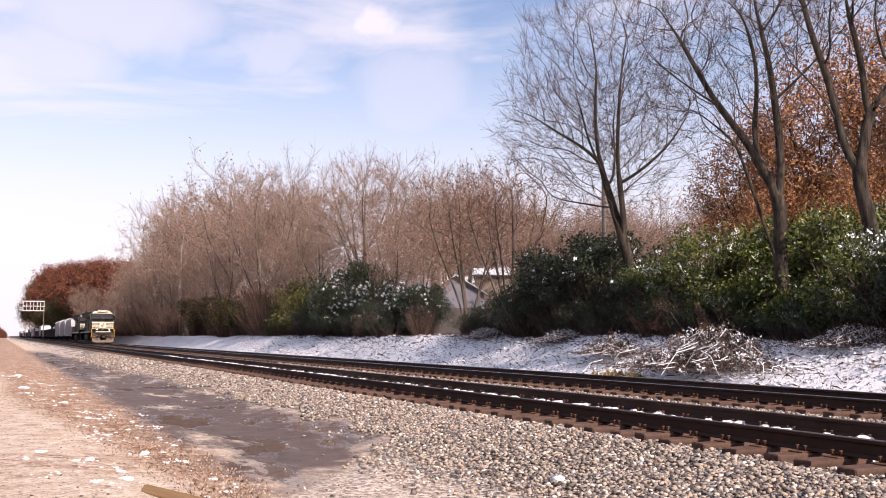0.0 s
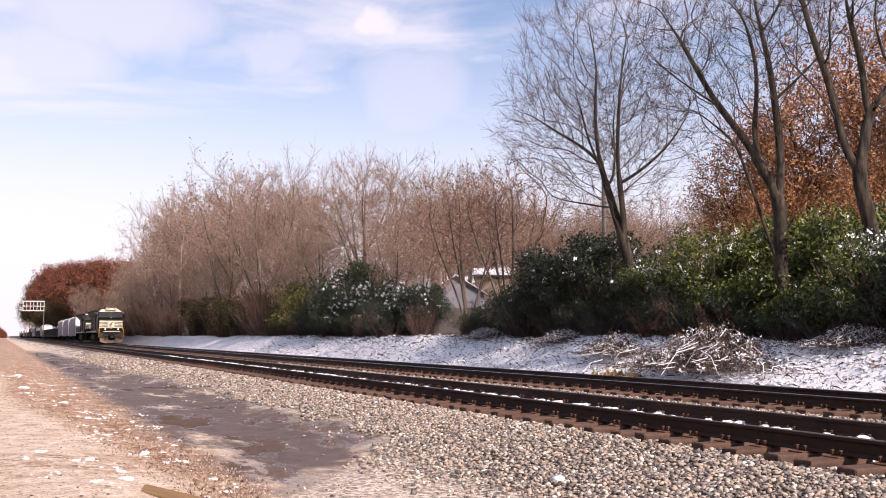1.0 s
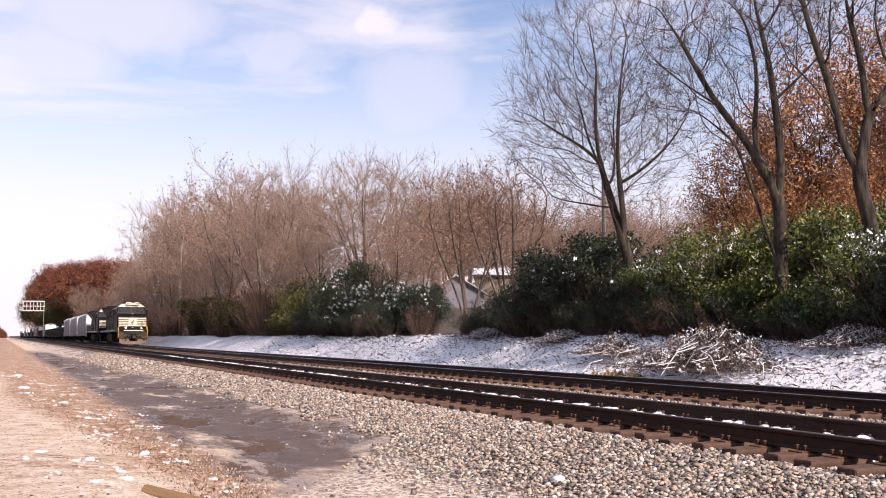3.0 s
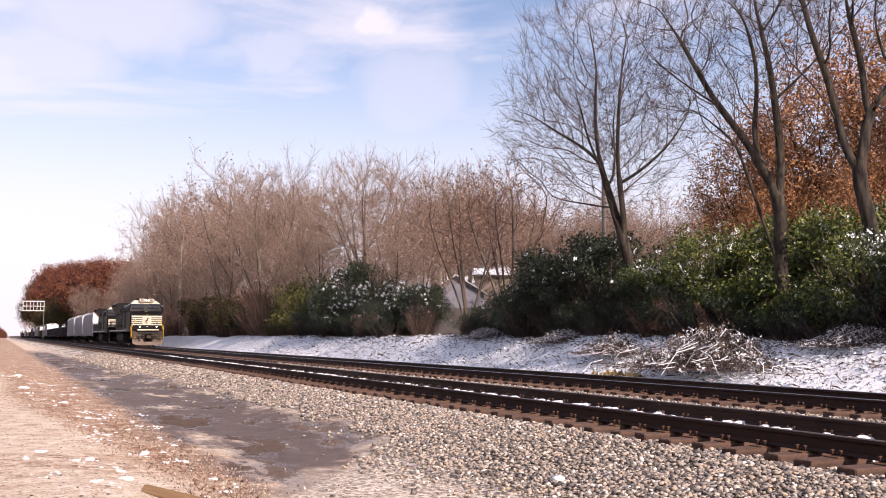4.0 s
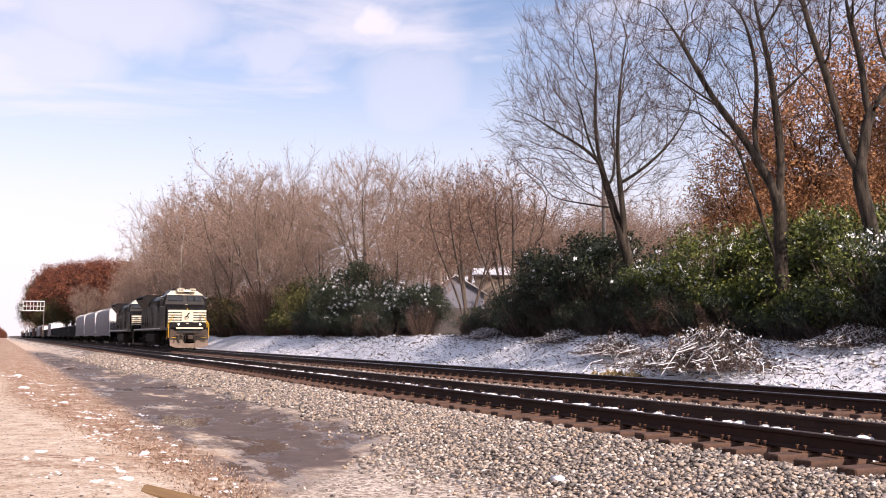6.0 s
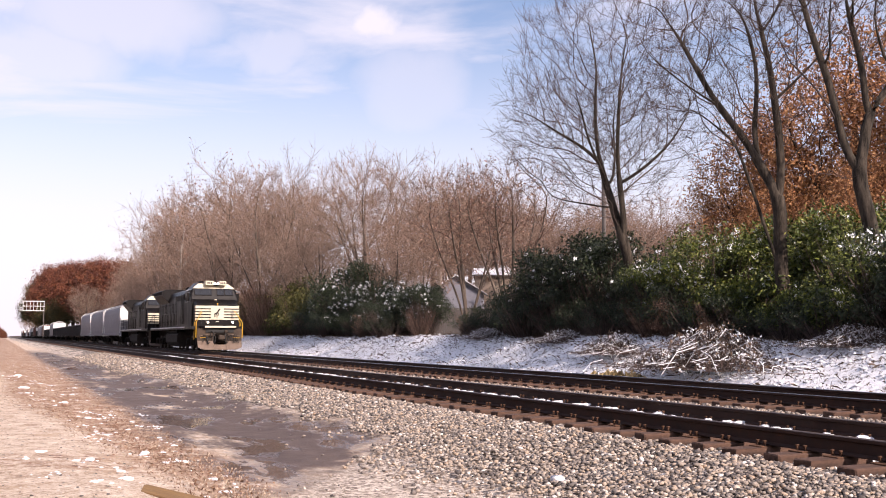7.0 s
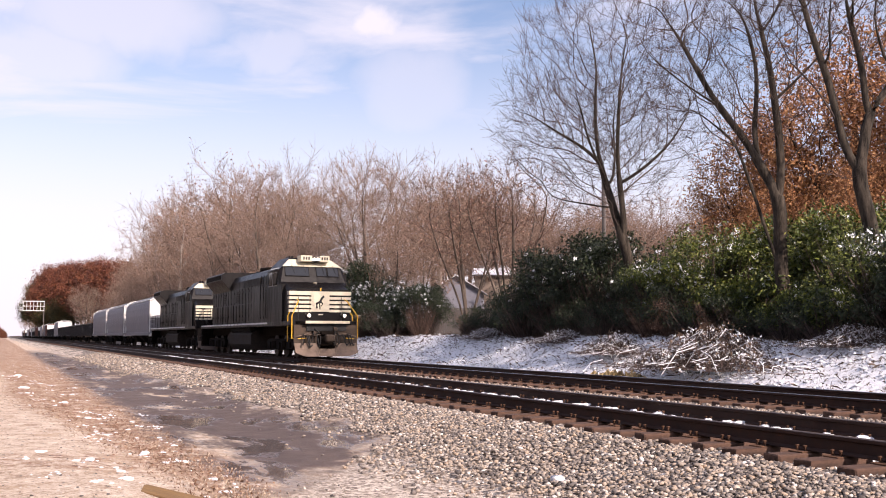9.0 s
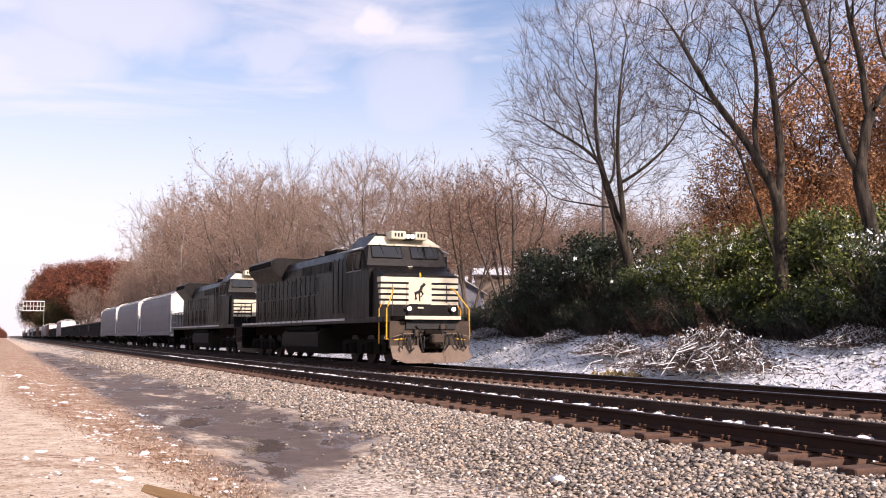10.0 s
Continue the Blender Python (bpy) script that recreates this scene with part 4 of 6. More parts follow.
def gondola():
    L = 17.9
    t = tagged(new("gondola_car"), "dark open gondola car with ribbed sides", "railway car", "freight train")
    b = Shape()
    for c in (-1, 1):
        b.box(min(c * 1.42, c * 1.48), max(c * 1.42, c * 1.48), 0.9, L - 0.9, 1.0, 2.72, 0.01)
        b.box(min(c * 1.40, c * 1.56), max(c * 1.40, c * 1.56), 0.85, L - 0.85, 2.64, 2.80, 0.02)
    b.box(-1.45, 1.45, 0.9, L - 0.9, 1.0, 1.15)
    b.box(-1.48, 1.48, 0.85, 0.95, 1.0, 2.78).box(-1.48, 1.48, L - 0.95, L - 0.85, 1.0, 2.78)
    body = part("body", b, M_GOND, t)
    for c in (-1, 1):
        for k in range(13):
            y = 1.2 + (L - 2.4) * k / 12
            part("side_rib", Shape().box(min(c * 1.48, c * 1.56), max(c * 1.48, c * 1.56), y - 0.06, y + 0.06, 1.0, 2.65), M_GOND, body)
    load = Shape()
    load.loft([[(-1.3, y, 1.9 + (0.35 if 0 < i < 7 else 0)), (0, y, 2.3 + 0.25 * math.sin(i * 1.9)), (1.3, y, 1.9 + (0.3 if 0 < i < 7 else 0)), (1.3, y, 1.1), (-1.3, y, 1.1)] for i, y in enumerate(np.linspace(1.2, L - 1.2, 9))])
    part("scrap_load", load, M_UNDER, t)
    truck(t, 1.5, (0.0, 1.78), 0.46)
    truck(t, L - 3.3, (0.0, 1.78), 0.46)
    coupler(t, 0.14, -1)
    coupler(t, L - 0.14, 1)
    return t, L


def boxcar(material, label):
    L = 17.2
    t = tagged(new("boxcar"), label, "railway car", "freight train")
    prof = [(-1.52, 1.0), (1.52, 1.0), (1.52, 3.95), (1.3, 4.12), (0, 4.3), (-1.3, 4.12), (-1.52, 3.95)]
    b = part("body", Shape().prism(prof, 0.75, L - 0.75), material, t)
    for c in (-1, 1):
        part("sliding_door", Shape().box(min(c * 1.525, c * 1.59), max(c * 1.525, c * 1.59), L / 2 - 1.6, L / 2 + 1.6, 1.1, 3.85, 0.01), material, b)
        for k in range(12):
            y = 1.2 + (L - 2.4) * k / 11
            if abs(y - L / 2) > 1.8:
                part("side_post", Shape().box(min(c * 1.52, c * 1.56), max(c * 1.52, c * 1.56), y - 0.05, y + 0.05, 1.05, 3.9), material, b)
    # sunlit end: its brightness is put into the pale sheet colour
    part("end_sheet", Shape().box(-1.5, 1.5, 0.70, 0.745, 1.05, 4.0), M_SHEET, t, "end sheet coloured pale for the sun on it")
    truck(t, 1.4, (0.0, 1.78), 0.46)
    truck(t, L - 3.2, (0.0, 1.78), 0.46)
    coupler(t, 0.14, -1)
    coupler(t, L - 0.14, 1)
    return t, L


def train():
    """Two locomotives and a long string of cars; the first front coupler stands at y = 0 of the train."""
    at = 0.0
    for style in (0, 1):
        t, L = locomotive(style)
        MOVING.append((t, at))
        at += L
    kinds = {}
    for k in "hhhggggghggbhhgbbgghgbhhggbbghh":
        if k not in kinds:
            made = {"h": hopper, "g": gondola, "b": lambda: boxcar(M_BROWN, "brown boxcar with ends coloured pale for sunlight")}[k]()
            t = made[0]
            kinds[k] = made
        else:
            t = copy_thing(kinds[k][0], pose(0, 0, 0))
            if at < 190:
                WHEELS.extend((w, w.location.z, w.location.y) for w in t.children if w.name.startswith("wheelset"))
        MOVING.append((t, at))
        at += kinds[k][1]


train()

# ---- trees, shrubs ----


def tubes(branches, sides):
    """Arrays of tapered tubes for branches: each (points, radii)."""
    vs, fs, o = [], [], 0
    for pts, rad in branches:
        n = sides(rad[0])
        p = np.asarray(pts)
        k = len(p)
        d = np.gradient(p, axis=0)
        d /= np.linalg.norm(d, axis=1)[:, None] + 1e-9
        up = np.where(np.abs(d[:, 2:3]) < 0.9, np.array([[0, 0, 1.0]]), np.array([[1.0, 0, 0]]))
        a = np.cross(d, up)
        a /= np.linalg.norm(a, axis=1)[:, None] + 1e-9
        b = np.cross(d, a)
        th = np.arange(n) * 2 * math.pi / n
        ring = p[:, None, :] + (a[:, None, :] * np.cos(th)[None, :, None] + b[:, None, :] * np.sin(th)[None, :, None]) * np.asarray(rad)[:, None, None]
        vs.append(ring.reshape(-1, 3))
        i, j = np.meshgrid(np.arange(k - 1), np.arange(n), indexing="ij")
        q = np.stack([i * n + j, i * n + (j + 1) % n, (i + 1) * n + (j + 1) % n, (i + 1) * n + j], -1).reshape(-1, 4)
        fs.append(q + o)
        o += k * n
    return np.concatenate(vs), np.concatenate(fs)


def leaves_at(points, rng, size, per, spread):
    """Folded leaf blades scattered about the points."""
    n = len(points) * per
    c = np.repeat(np.asarray(points), per, 0) + rng.normal(0, spread, (n, 3))
    a = rng.normal(0, 1, (n, 3))
    a /= np.linalg.norm(a, axis=1)[:, None]
    b = np.cross(a, rng.normal(0, 1, (n, 3)))
    b /= np.linalg.norm(b, axis=1)[:, None] + 1e-9
    w = np.cross(a, b)
    s = (size * rng.uniform(0.6, 1.3, n))[:, None]
    v = np.stack([c - a * s, c + b * s * 0.45 + w * s * 0.2, c + a * s, c - b * s * 0.45 + w * s * 0.2], 1).reshape(-1, 3)
    f = np.arange(n * 4).reshape(-1, 4)
    f = np.concatenate([f[:, [0, 1, 2]], f[:, [0, 2, 3]]])
    return v, f


def grow(seed, stems, lobes, count, r0, tip=0.009, twigs=3, twig_len=0.6, wiggle=0.05, rise=0.5, balance=0.3, shell=0.5, lift=0.3, fine=2):
    """A tree grown into its crown: stems are led along their bends, then limbs reach from them to places spread through the
    crown's lobes (cx, cy, cz, rx, ry, rz), thickening by what they carry. Returns [(points, radii, level)]."""
    rng = np.random.default_rng(seed)
    room = 400 + count * 8
    P, up, way = np.zeros((room, 3)), np.zeros(room, int), np.zeros(room)
    n = 0

    def add(p, par):
        nonlocal n
        P[n], up[n] = p, par
        way[n] = 0 if par < 0 else way[par] + np.linalg.norm(P[n] - P[par])
        n += 1
        return n - 1

    for s in stems:
        s = np.array(s, float)
        run = np.concatenate([[0], np.cumsum(np.linalg.norm(np.diff(s, axis=0), axis=1))])
        k = max(2, int(run[-1] / 0.4))
        u = np.linspace(0, run[-1], k + 1)
        c = np.stack([np.interp(u, run, s[:, i]) for i in range(3)], 1)
        for _ in range(2):
            c[1:-1] = c[1:-1] * 0.5 + (c[:-2] + c[2:]) * 0.25
        c[1:] += np.cumsum(rng.normal(0, wiggle * 0.45, (k, 3)), 0) * np.linspace(0.2, 1, k)[:, None]
        last = add(c[0], -1) if n == 0 else int(np.argmin(np.linalg.norm(P[:n] - c[0], axis=1)))
        for q in c[1:]:
            last = add(q, last)
    lobes = np.array(lobes, float)
    vol = lobes[:, 3:].prod(1)
    pick = rng.choice(len(lobes), count, p=vol / vol.sum())
    d = rng.normal(0, 1, (count, 3))
    d /= np.linalg.norm(d, axis=1)[:, None]
    pts = lobes[pick, :3] + d * lobes[pick, 3:] * (rng.random(count) ** shell)[:, None] * rng.uniform(0.85, 1.1, (count, 1))
    dist = np.min(np.linalg.norm(pts[:, None] - P[None, :n:2], axis=2), 1)
    for p in pts[np.argsort(dist)]:
        v = P[:n] - p
        l = np.linalg.norm(v, axis=1)
        i = int(np.argmin(l + balance * way[:n] + rise * np.maximum(0, v[:, 2] + lift * l) + (P[:n, 2] < 0.8) * 9))
        k = min(6, int(l[i] / 0.5) + 1)
        a, far = P[i].copy(), l[i]
        for j in range(1, k + 1):
            f = j / k
            bow = np.array([0, 0, -0.10 * far * math.sin(math.pi * f)])
            i = add(a + (p - a) * f + bow + rng.normal(0, wiggle, 3) * (j < k), i)
    P, up = P[:n], up[:n]
    load = np.zeros(n)
    kids = [[] for _ in range(n)]
    for i in range(n - 1, 0, -1):
        if not kids[i]:
            load[i] = 1
        load[up[i]] += load[i]
        kids[up[i]].append(i)
    for _ in range(2):
        Q = P.copy()
        for i in range(1, n):
            if kids[i]:
                m = max(kids[i], key=lambda c: load[c])
                Q[i] = P[i] * 0.5 + (P[up[i]] + P[m]) * 0.25
        P = Q
    e = math.log(max(load[0], 2)) / math.log(r0 / tip)
    rad = tip * np.maximum(load, 1) ** (1 / e)
    rad *= 1 + 0.5 * np.exp(-np.maximum(P[:, 2], 0) / 0.5) * (rad > r0 * 0.5)
    out, todo = [], [(0, k) for k in kids[0]]
    while todo:
        a, i = todo.pop()
        pts, rr = [P[a], P[i]], [min(rad[a], rad[i] * 1.15), rad[i]]
        thick = rad[i]
        while kids[i]:
            m = max(kids[i], key=lambda c: load[c])
            todo += [(i, c) for c in kids[i] if c != m]
            i = m
            pts.append(P[i])
            rr.append(rad[i])
        out.append((np.array(pts), np.array(rr), 1 if thick > 0.03 else 2))
    for i in range(1, n):
        if load[i] > 2:
            continue
        d = P[i] - P[up[i]]
        d /= np.linalg.norm(d) + 1e-9
        for _ in range(twigs):
            q = d * 0.8 + rng.normal(0, 0.5, 3) + (0, 0, 0.22)
            q /= np.linalg.norm(q)
            ln = twig_len * rng.uniform(0.4, 1.2)
            if fine > 1:
                m = P[i] + q * ln * 0.5
                w = q + rng.normal(0, 0.25, 3) + (0, 0, 0.12)
                out.append((np.array([P[i], m, m + w * ln * 0.5]), np.array([tip * 0.8, tip * 0.6, tip * 0.35]), 3))
            else:
                out.append((np.array([P[i], P[i] + q * ln]), np.array([tip * 0.8, tip * 0.4]), 3))
    return out


def tree(name, label, bones, bark, twig, leaf=None, leaf_size=0.06, per=2, leaf_spread=0.12, share=1.0, category="tree", seed=0, grain=3):
    """A tree of one skeleton: trunk with its limbs, crown of twigs, and leaves where it still has them."""
    t = tagged(new(name), label, category)
    big = [(p, r) for p, r, k in bones if k <= 1]
    small = [(p, r) for p, r, k in bones if k > 1]
    v, f = tubes(big, lambda r: 9 if r > 0.09 else 5)
    me = raw("trunk", v, f, bark)
    me.polygons.foreach_set("use_smooth", [True] * len(me.polygons))
    part("trunk", me, None, t)
    v, f = tubes(small, lambda r: grain)
    part("crown", raw("crown", v, f, twig), None, t)
    if leaf:
        rng = np.random.default_rng(seed)
        tips = [q for p, r, k in bones if k >= 2 for q in p[1:]]
        tips = [q for q in tips if rng.random() < share]
        v, f = leaves_at(tips, rng, leaf_size, per, leaf_spread)
        part("leaves", raw("leaves", v, f, leaf), None, t)
    return t


def shrub(name, label, seed, h, w, leaf, twig, leaf_size=0.055, count=900, per=6, snow=0.0, category="shrub", flat=1.0):
    """A dense shrub: many stems from the ground, clumps of leaves with gaps, snow on some."""
    rng = np.random.default_rng(seed)
    t = tagged(new(name), label, category)
    stems, tips = [], []
    lobes = [(rng.uniform(-w * 0.42, w * 0.42), rng.uniform(-w * 0.42, w * 0.42) * flat, h * rng.uniform(0.25, 0.98), w * rng.uniform(0.10, 0.27)) for _ in range(15)]
    for k in range(count):
        x, y, z, r = lobes[int(rng.integers(len(lobes)))]
        d = rng.normal(0, 1, 3)
        d /= np.linalg.norm(d)
        q = np.array([x, y, z]) + d * r * rng.random() ** 0.35 * np.array([1, 1, h / w * 0.9])
        if q[2] < 0.1:
            q[2] = rng.uniform(0.1, h * 0.4)
        tips.append(q)
        if k % (6 if leaf else 3) == 0:
            b = np.array([q[0] * 0.25 + rng.normal(0, 0.15), q[1] * 0.25 + rng.normal(0, 0.15), -0.2])
            m = (b + q) / 2 + rng.normal(0, 0.12, 3)
            stems.append((np.array([b, m, q]), np.array([0.022, 0.014, 0.006])))
    v, f = tubes(stems, lambda r: 3)
    part("branchwork", raw("branchwork", v, f, twig), None, t)
    if leaf:
        v, f = leaves_at(tips, rng, leaf_size, per, w * 0.035)
        part("foliage", raw("foliage", v, f, leaf), None, t)
    if snow:
        top = [q + (0, 0, 0.05) for q in tips if rng.random() < snow * (1.8 if noise.noise((q[0] * 0.9, q[1] * 0.9, q[2] * 0.9 + seed)) > 0.05 else 0.35) and q[2] > h * 0.25]
        v, f = leaves_at(top, rng, leaf_size * 1.05, 8, 0.05)
        tagged(part("snow", raw("snow", v, f, M_SNOW), None, t, "snow caught on the leaves"), kind="stuff")
    return t


def plant(proto, x, y, s=1.0, turn=0.0, dz=0.0, first=False):
    m = pose(x, y, height(x, y) + dz, 0, 0, turn)
    if first:
        proto.matrix_basis = m @ Matrix.Scale(s, 4)
        return proto
    o = copy_thing(proto, m)
    o.scale = (s, s, s)
    return o


def canopy(x, y):
    """How high the wood stands over the ground, for its distance along the line."""
    far = y * 23.0 / x
    top = float(np.interp(far, [36, 40, 43, 46, 51, 55, 58, 63, 76, 86, 91, 103, 130, 165, 185, 200, 225, 260],
                          [5.5, 8.5, 10.2, 10.8, 11.0, 10.4, 12.2, 15.0, 16.4, 16.8, 15.8, 19.4, 23.0, 22.5, 18.0, 13.5, 11.5, 11.0]))
    return top * x / 23.0


def thicket():
    """The mass of thin stems and twigs that fills the wood behind its edge."""
    rng = np.random.default_rng(51)
    n = 3400
    y = 56 + 260 * rng.random(n) ** 1.25
    x = 21.0 + 15 * rng.random(n) ** 1.4
    keep = (x / y < 0.40) | (y > 95)
    x, y = x[keep], y[keep]
    n = len(x)
    g = np.array([height(a, b) for a, b in zip(x, y)])
    h = np.array([canopy(a, b) for a, b in zip(x, y)]) * rng.uniform(0.15, 0.46, n)
    lo = np.stack([x, y, g - 0.2], 1)
    hi = lo + np.stack([rng.normal(0, 0.09, n) * h, rng.normal(0, 0.09, n) * h, h], 1)
    seg = [(lo, hi, 0.028, 0.012)]
    for k in range(9):
        u = rng.uniform(0.25, 1.0, n)[:, None]
        a = lo + (hi - lo) * u
        d = rng.normal(0, 1, (n, 3)) * (0.5, 0.5, 0.25) + (0, 0, 0.55)
        b = a + d * (rng.uniform(0.10, 0.24, n) * h)[:, None]
        seg.append((a, b, 0.016, 0.007))
        c = a + (b - a) * rng.uniform(0.3, 0.9, n)[:, None]
        e = c + rng.normal(0, 1, (n, 3)) * (0.5, 0.5, 0.4) * (0.09 * h)[:, None]
        seg.append((c, e, 0.012, 0.006))
    vs, fs, o = [], [], 0
    for a, b, r0, r1 in seg:
        m = len(a)
        th = rng.uniform(0, 6.28, m)
        ring = [np.stack([np.cos(th + q), np.sin(th + q), np.zeros(m)], 1) for q in (0, 2.09, 4.19)]
        vs.append(np.stack([a + w * r0 for w in ring] + [b + w * r1 for w in ring], 1).reshape(-1, 3))
        i = o + 6 * np.arange(m)[:, None]
        fs += [i + np.array([q]) for q in ((0, 1, 4, 3), (1, 2, 5, 4), (2, 0, 3, 5))]
        o += 6 * m
    return tagged(new("thicket", raw("thicket", np.concatenate(vs), np.concatenate(fs), M_TWIGPALE)), "dense brown thicket of bare stems filling the wood", "thicket", kind="stuff")


def wood():
    rng = random.Random(11)
    used = set()

    def put(p, x, y, s=1.0, turn=None):
        first = p.name not in used
        used.add(p.name)
        return plant(p, x, y, s, rng.uniform(0, 360) if turn is None else turn, first=first)

    # trees of the wood, 12 m high
    forms = [([[(0, 0, -0.5), (0.1, 0, 2.5), (0, 0.1, 5), (0.3, 0, 8), (0.2, 0.2, 10.5)], [(0, 0.1, 4), (1.2, 0.3, 6.2), (2.0, 0.5, 8.5)], [(0, 0.1, 4.6), (-1.2, -0.4, 7), (-1.9, -0.8, 9)], [(0.1, 0, 3.2), (-0.6, 1.3, 5.6), (-0.9, 2.1, 8)]],
              [(0, 0, 8.2, 4.0, 4.0, 3.7), (2.2, 0.8, 7.0, 2.4, 2.6, 2.8), (-2.2, -0.8, 6.6, 2.5, 2.5, 2.9)]),
             ([[(0, 0, -0.5), (-0.2, 0, 3), (0.3, 0, 6), (0.2, 0, 9.5)], [(-0.2, 0, 2.6), (-1.6, 0.6, 5.2), (-2.4, 1.0, 8.4)], [(0, 0, 3.6), (1.5, -0.8, 6.0), (2.4, -1.0, 8.8)]],
              [(-1.8, 0.6, 8.4, 2.6, 3.0, 3.2), (1.9, -0.7, 8.8, 2.6, 2.9, 3.1), (0.2, 0, 7.2, 3.7, 3.4, 3.6)]),
             ([[(0, 0, -0.5), (0.1, 0.1, 4), (-0.1, 0, 8), (0.1, 0, 11)], [(0.1, 0, 4.5), (1.0, 0.8, 7.5)], [(0, 0, 5.2), (-1.1, -0.3, 8)]],
              [(0, 0, 8.0, 2.7, 2.7, 4.0), (0.3, 0.2, 5.2, 2.4, 2.4, 2.4)]),
             ([[(0, 0, -0.5), (0.1, 0, 1.6), (0.5, 0.2, 4.5), (0.8, 0.4, 8.5)], [(0, 0, 0.8), (-1.2, 0.4, 4), (-1.9, 0.8, 8)], [(0, 0, 1.2), (1.6, -0.9, 4.6), (2.8, -1.4, 8)], [(0, 0, 1.0), (-0.4, -1.4, 4.6), (-0.6, -2.2, 8.2)]],
              [(0.4, 0, 8.0, 4.2, 4.0, 3.8), (-0.2, 0, 5.0, 3.6, 3.4, 2.6)])]
    bare = [tree("bare_tree", ("broad leafless tree with a rounded brown crown", "leafless tree with two rounded heads", "slim leafless tree with a few tan leaves", "leafless many-stemmed tree at the wood's edge")[k],
                 grow(20 + k, st, lb, (330, 300, 260, 330)[k], 0.15, 0.011, 4, 1.0, 0.08, shell=0.55, fine=1), (M_BARK, M_BARK, M_BARKPALE, M_BARK)[k], M_TWIGPALE,
                 (M_TAN, M_TAN, M_TAN, None)[k], 0.085, 1, 0.15, (0.12, 0.4, 0.5, 0)[k], seed=k) for k, (st, lb) in enumerate(forms)]
    crown = ([[(0, 0, -0.5), (0.1, 0, 3), (0, 0.2, 6), (0.2, 0, 11)], [(0, 0, 3), (1.8, 0.3, 5.5), (3.2, 0.5, 8)], [(0, 0, 3.4), (-1.8, -0.5, 6), (-3.0, -0.8, 8.6)], [(0, 0, 2.6), (-0.3, 1.8, 5), (-0.5, 3, 8)], [(0, 0, 2.8), (0.4, -1.8, 5), (0.6, -3, 8)]],
             [(0, 0, 8.6, 4.3, 4.3, 4.2), (2.6, 0, 6.6, 2.6, 3, 2.8), (-2.6, 0.4, 6.4, 2.6, 3, 2.8), (0, -2, 5.6, 3.4, 2.4, 2.2)])
    oak = [tree("oak_tree", "oak holding its russet autumn leaves", grow(60, *crown, 620, 0.24, 0.010, 2, 0.5, shell=0.38, fine=1), M_BARKDARK, M_TWIGDARK, M_OAK, 0.085, 13, 0.28, 0.72, seed=4),
           tree("oak_tree", "dense oak with dull red leaves beside the line", grow(61, *crown, 420, 0.3, 0.02, 2, 0.5, shell=0.3, fine=1), M_BARKDARK, M_TWIGDARK, M_RED, 0.17, 10, 0.42, 1.0, seed=5),
           tree("oak_tree", "dense oak still dark green beside the line", grow(62, *crown, 420, 0.3, 0.02, 2, 0.5, shell=0.3, fine=1), M_BARKDARK, M_TWIGDARK, M_FADING, 0.17, 10, 0.42, 1.0, seed=6)]
    # the big trees on the bank
    a = tree("big_bare_tree", "tall leafless tree with a fine rounded crown on the bank",
             grow(7, [[(0, 0, -0.5), (-0.1, 0, 1), (-0.24, 0, 2.8), (-0.7, 0.1, 4.6), (-1.14, 0.1, 6.4), (-1.24, 0.2, 8.2), (-1.04, 0.1, 10), (-1.4, 0, 11.8)],
                      [(-0.35, 0, 3.4), (-0.5, -0.3, 5.2), (-0.6, -0.5, 6.6), (-0.4, -0.6, 8.2), (-0.2, -0.5, 10.2)],
                      [(-1.14, 0.1, 6.3), (-2.2, 0.3, 7.1), (-3.5, 0.4, 7.9), (-4.4, 0.2, 8.8)], [(-0.55, -0.2, 5.3), (0.4, -0.4, 5.9), (1.4, -0.2, 6.8), (2.1, 0, 8.2)],
                      [(-0.7, 0.1, 4.5), (-2.0, 0.6, 4.9), (-3.0, 0.8, 5.2)], [(-0.9, 0.1, 5.4), (-1.6, -1.4, 6.8), (-1.9, -2.4, 8.8)], [(-0.8, 0.1, 5.2), (-0.7, 1.6, 6.8), (-0.9, 2.5, 8.8)]],
                  [(-1.3, 0, 8.7, 3.5, 3.3, 4.1), (-2.7, 0, 7.4, 2.5, 2.4, 2.2), (0.5, 0, 7.6, 2.3, 2.4, 2.8), (-1.2, 0, 5.4, 2.6, 2.0, 1.2)], 1900, 0.185, 0.0056, 4, 0.7, 0.05, shell=0.42), M_BARKDARK, M_TWIGDARK)
    put(a, 20.3, 28.3, 1.0, -35.6)
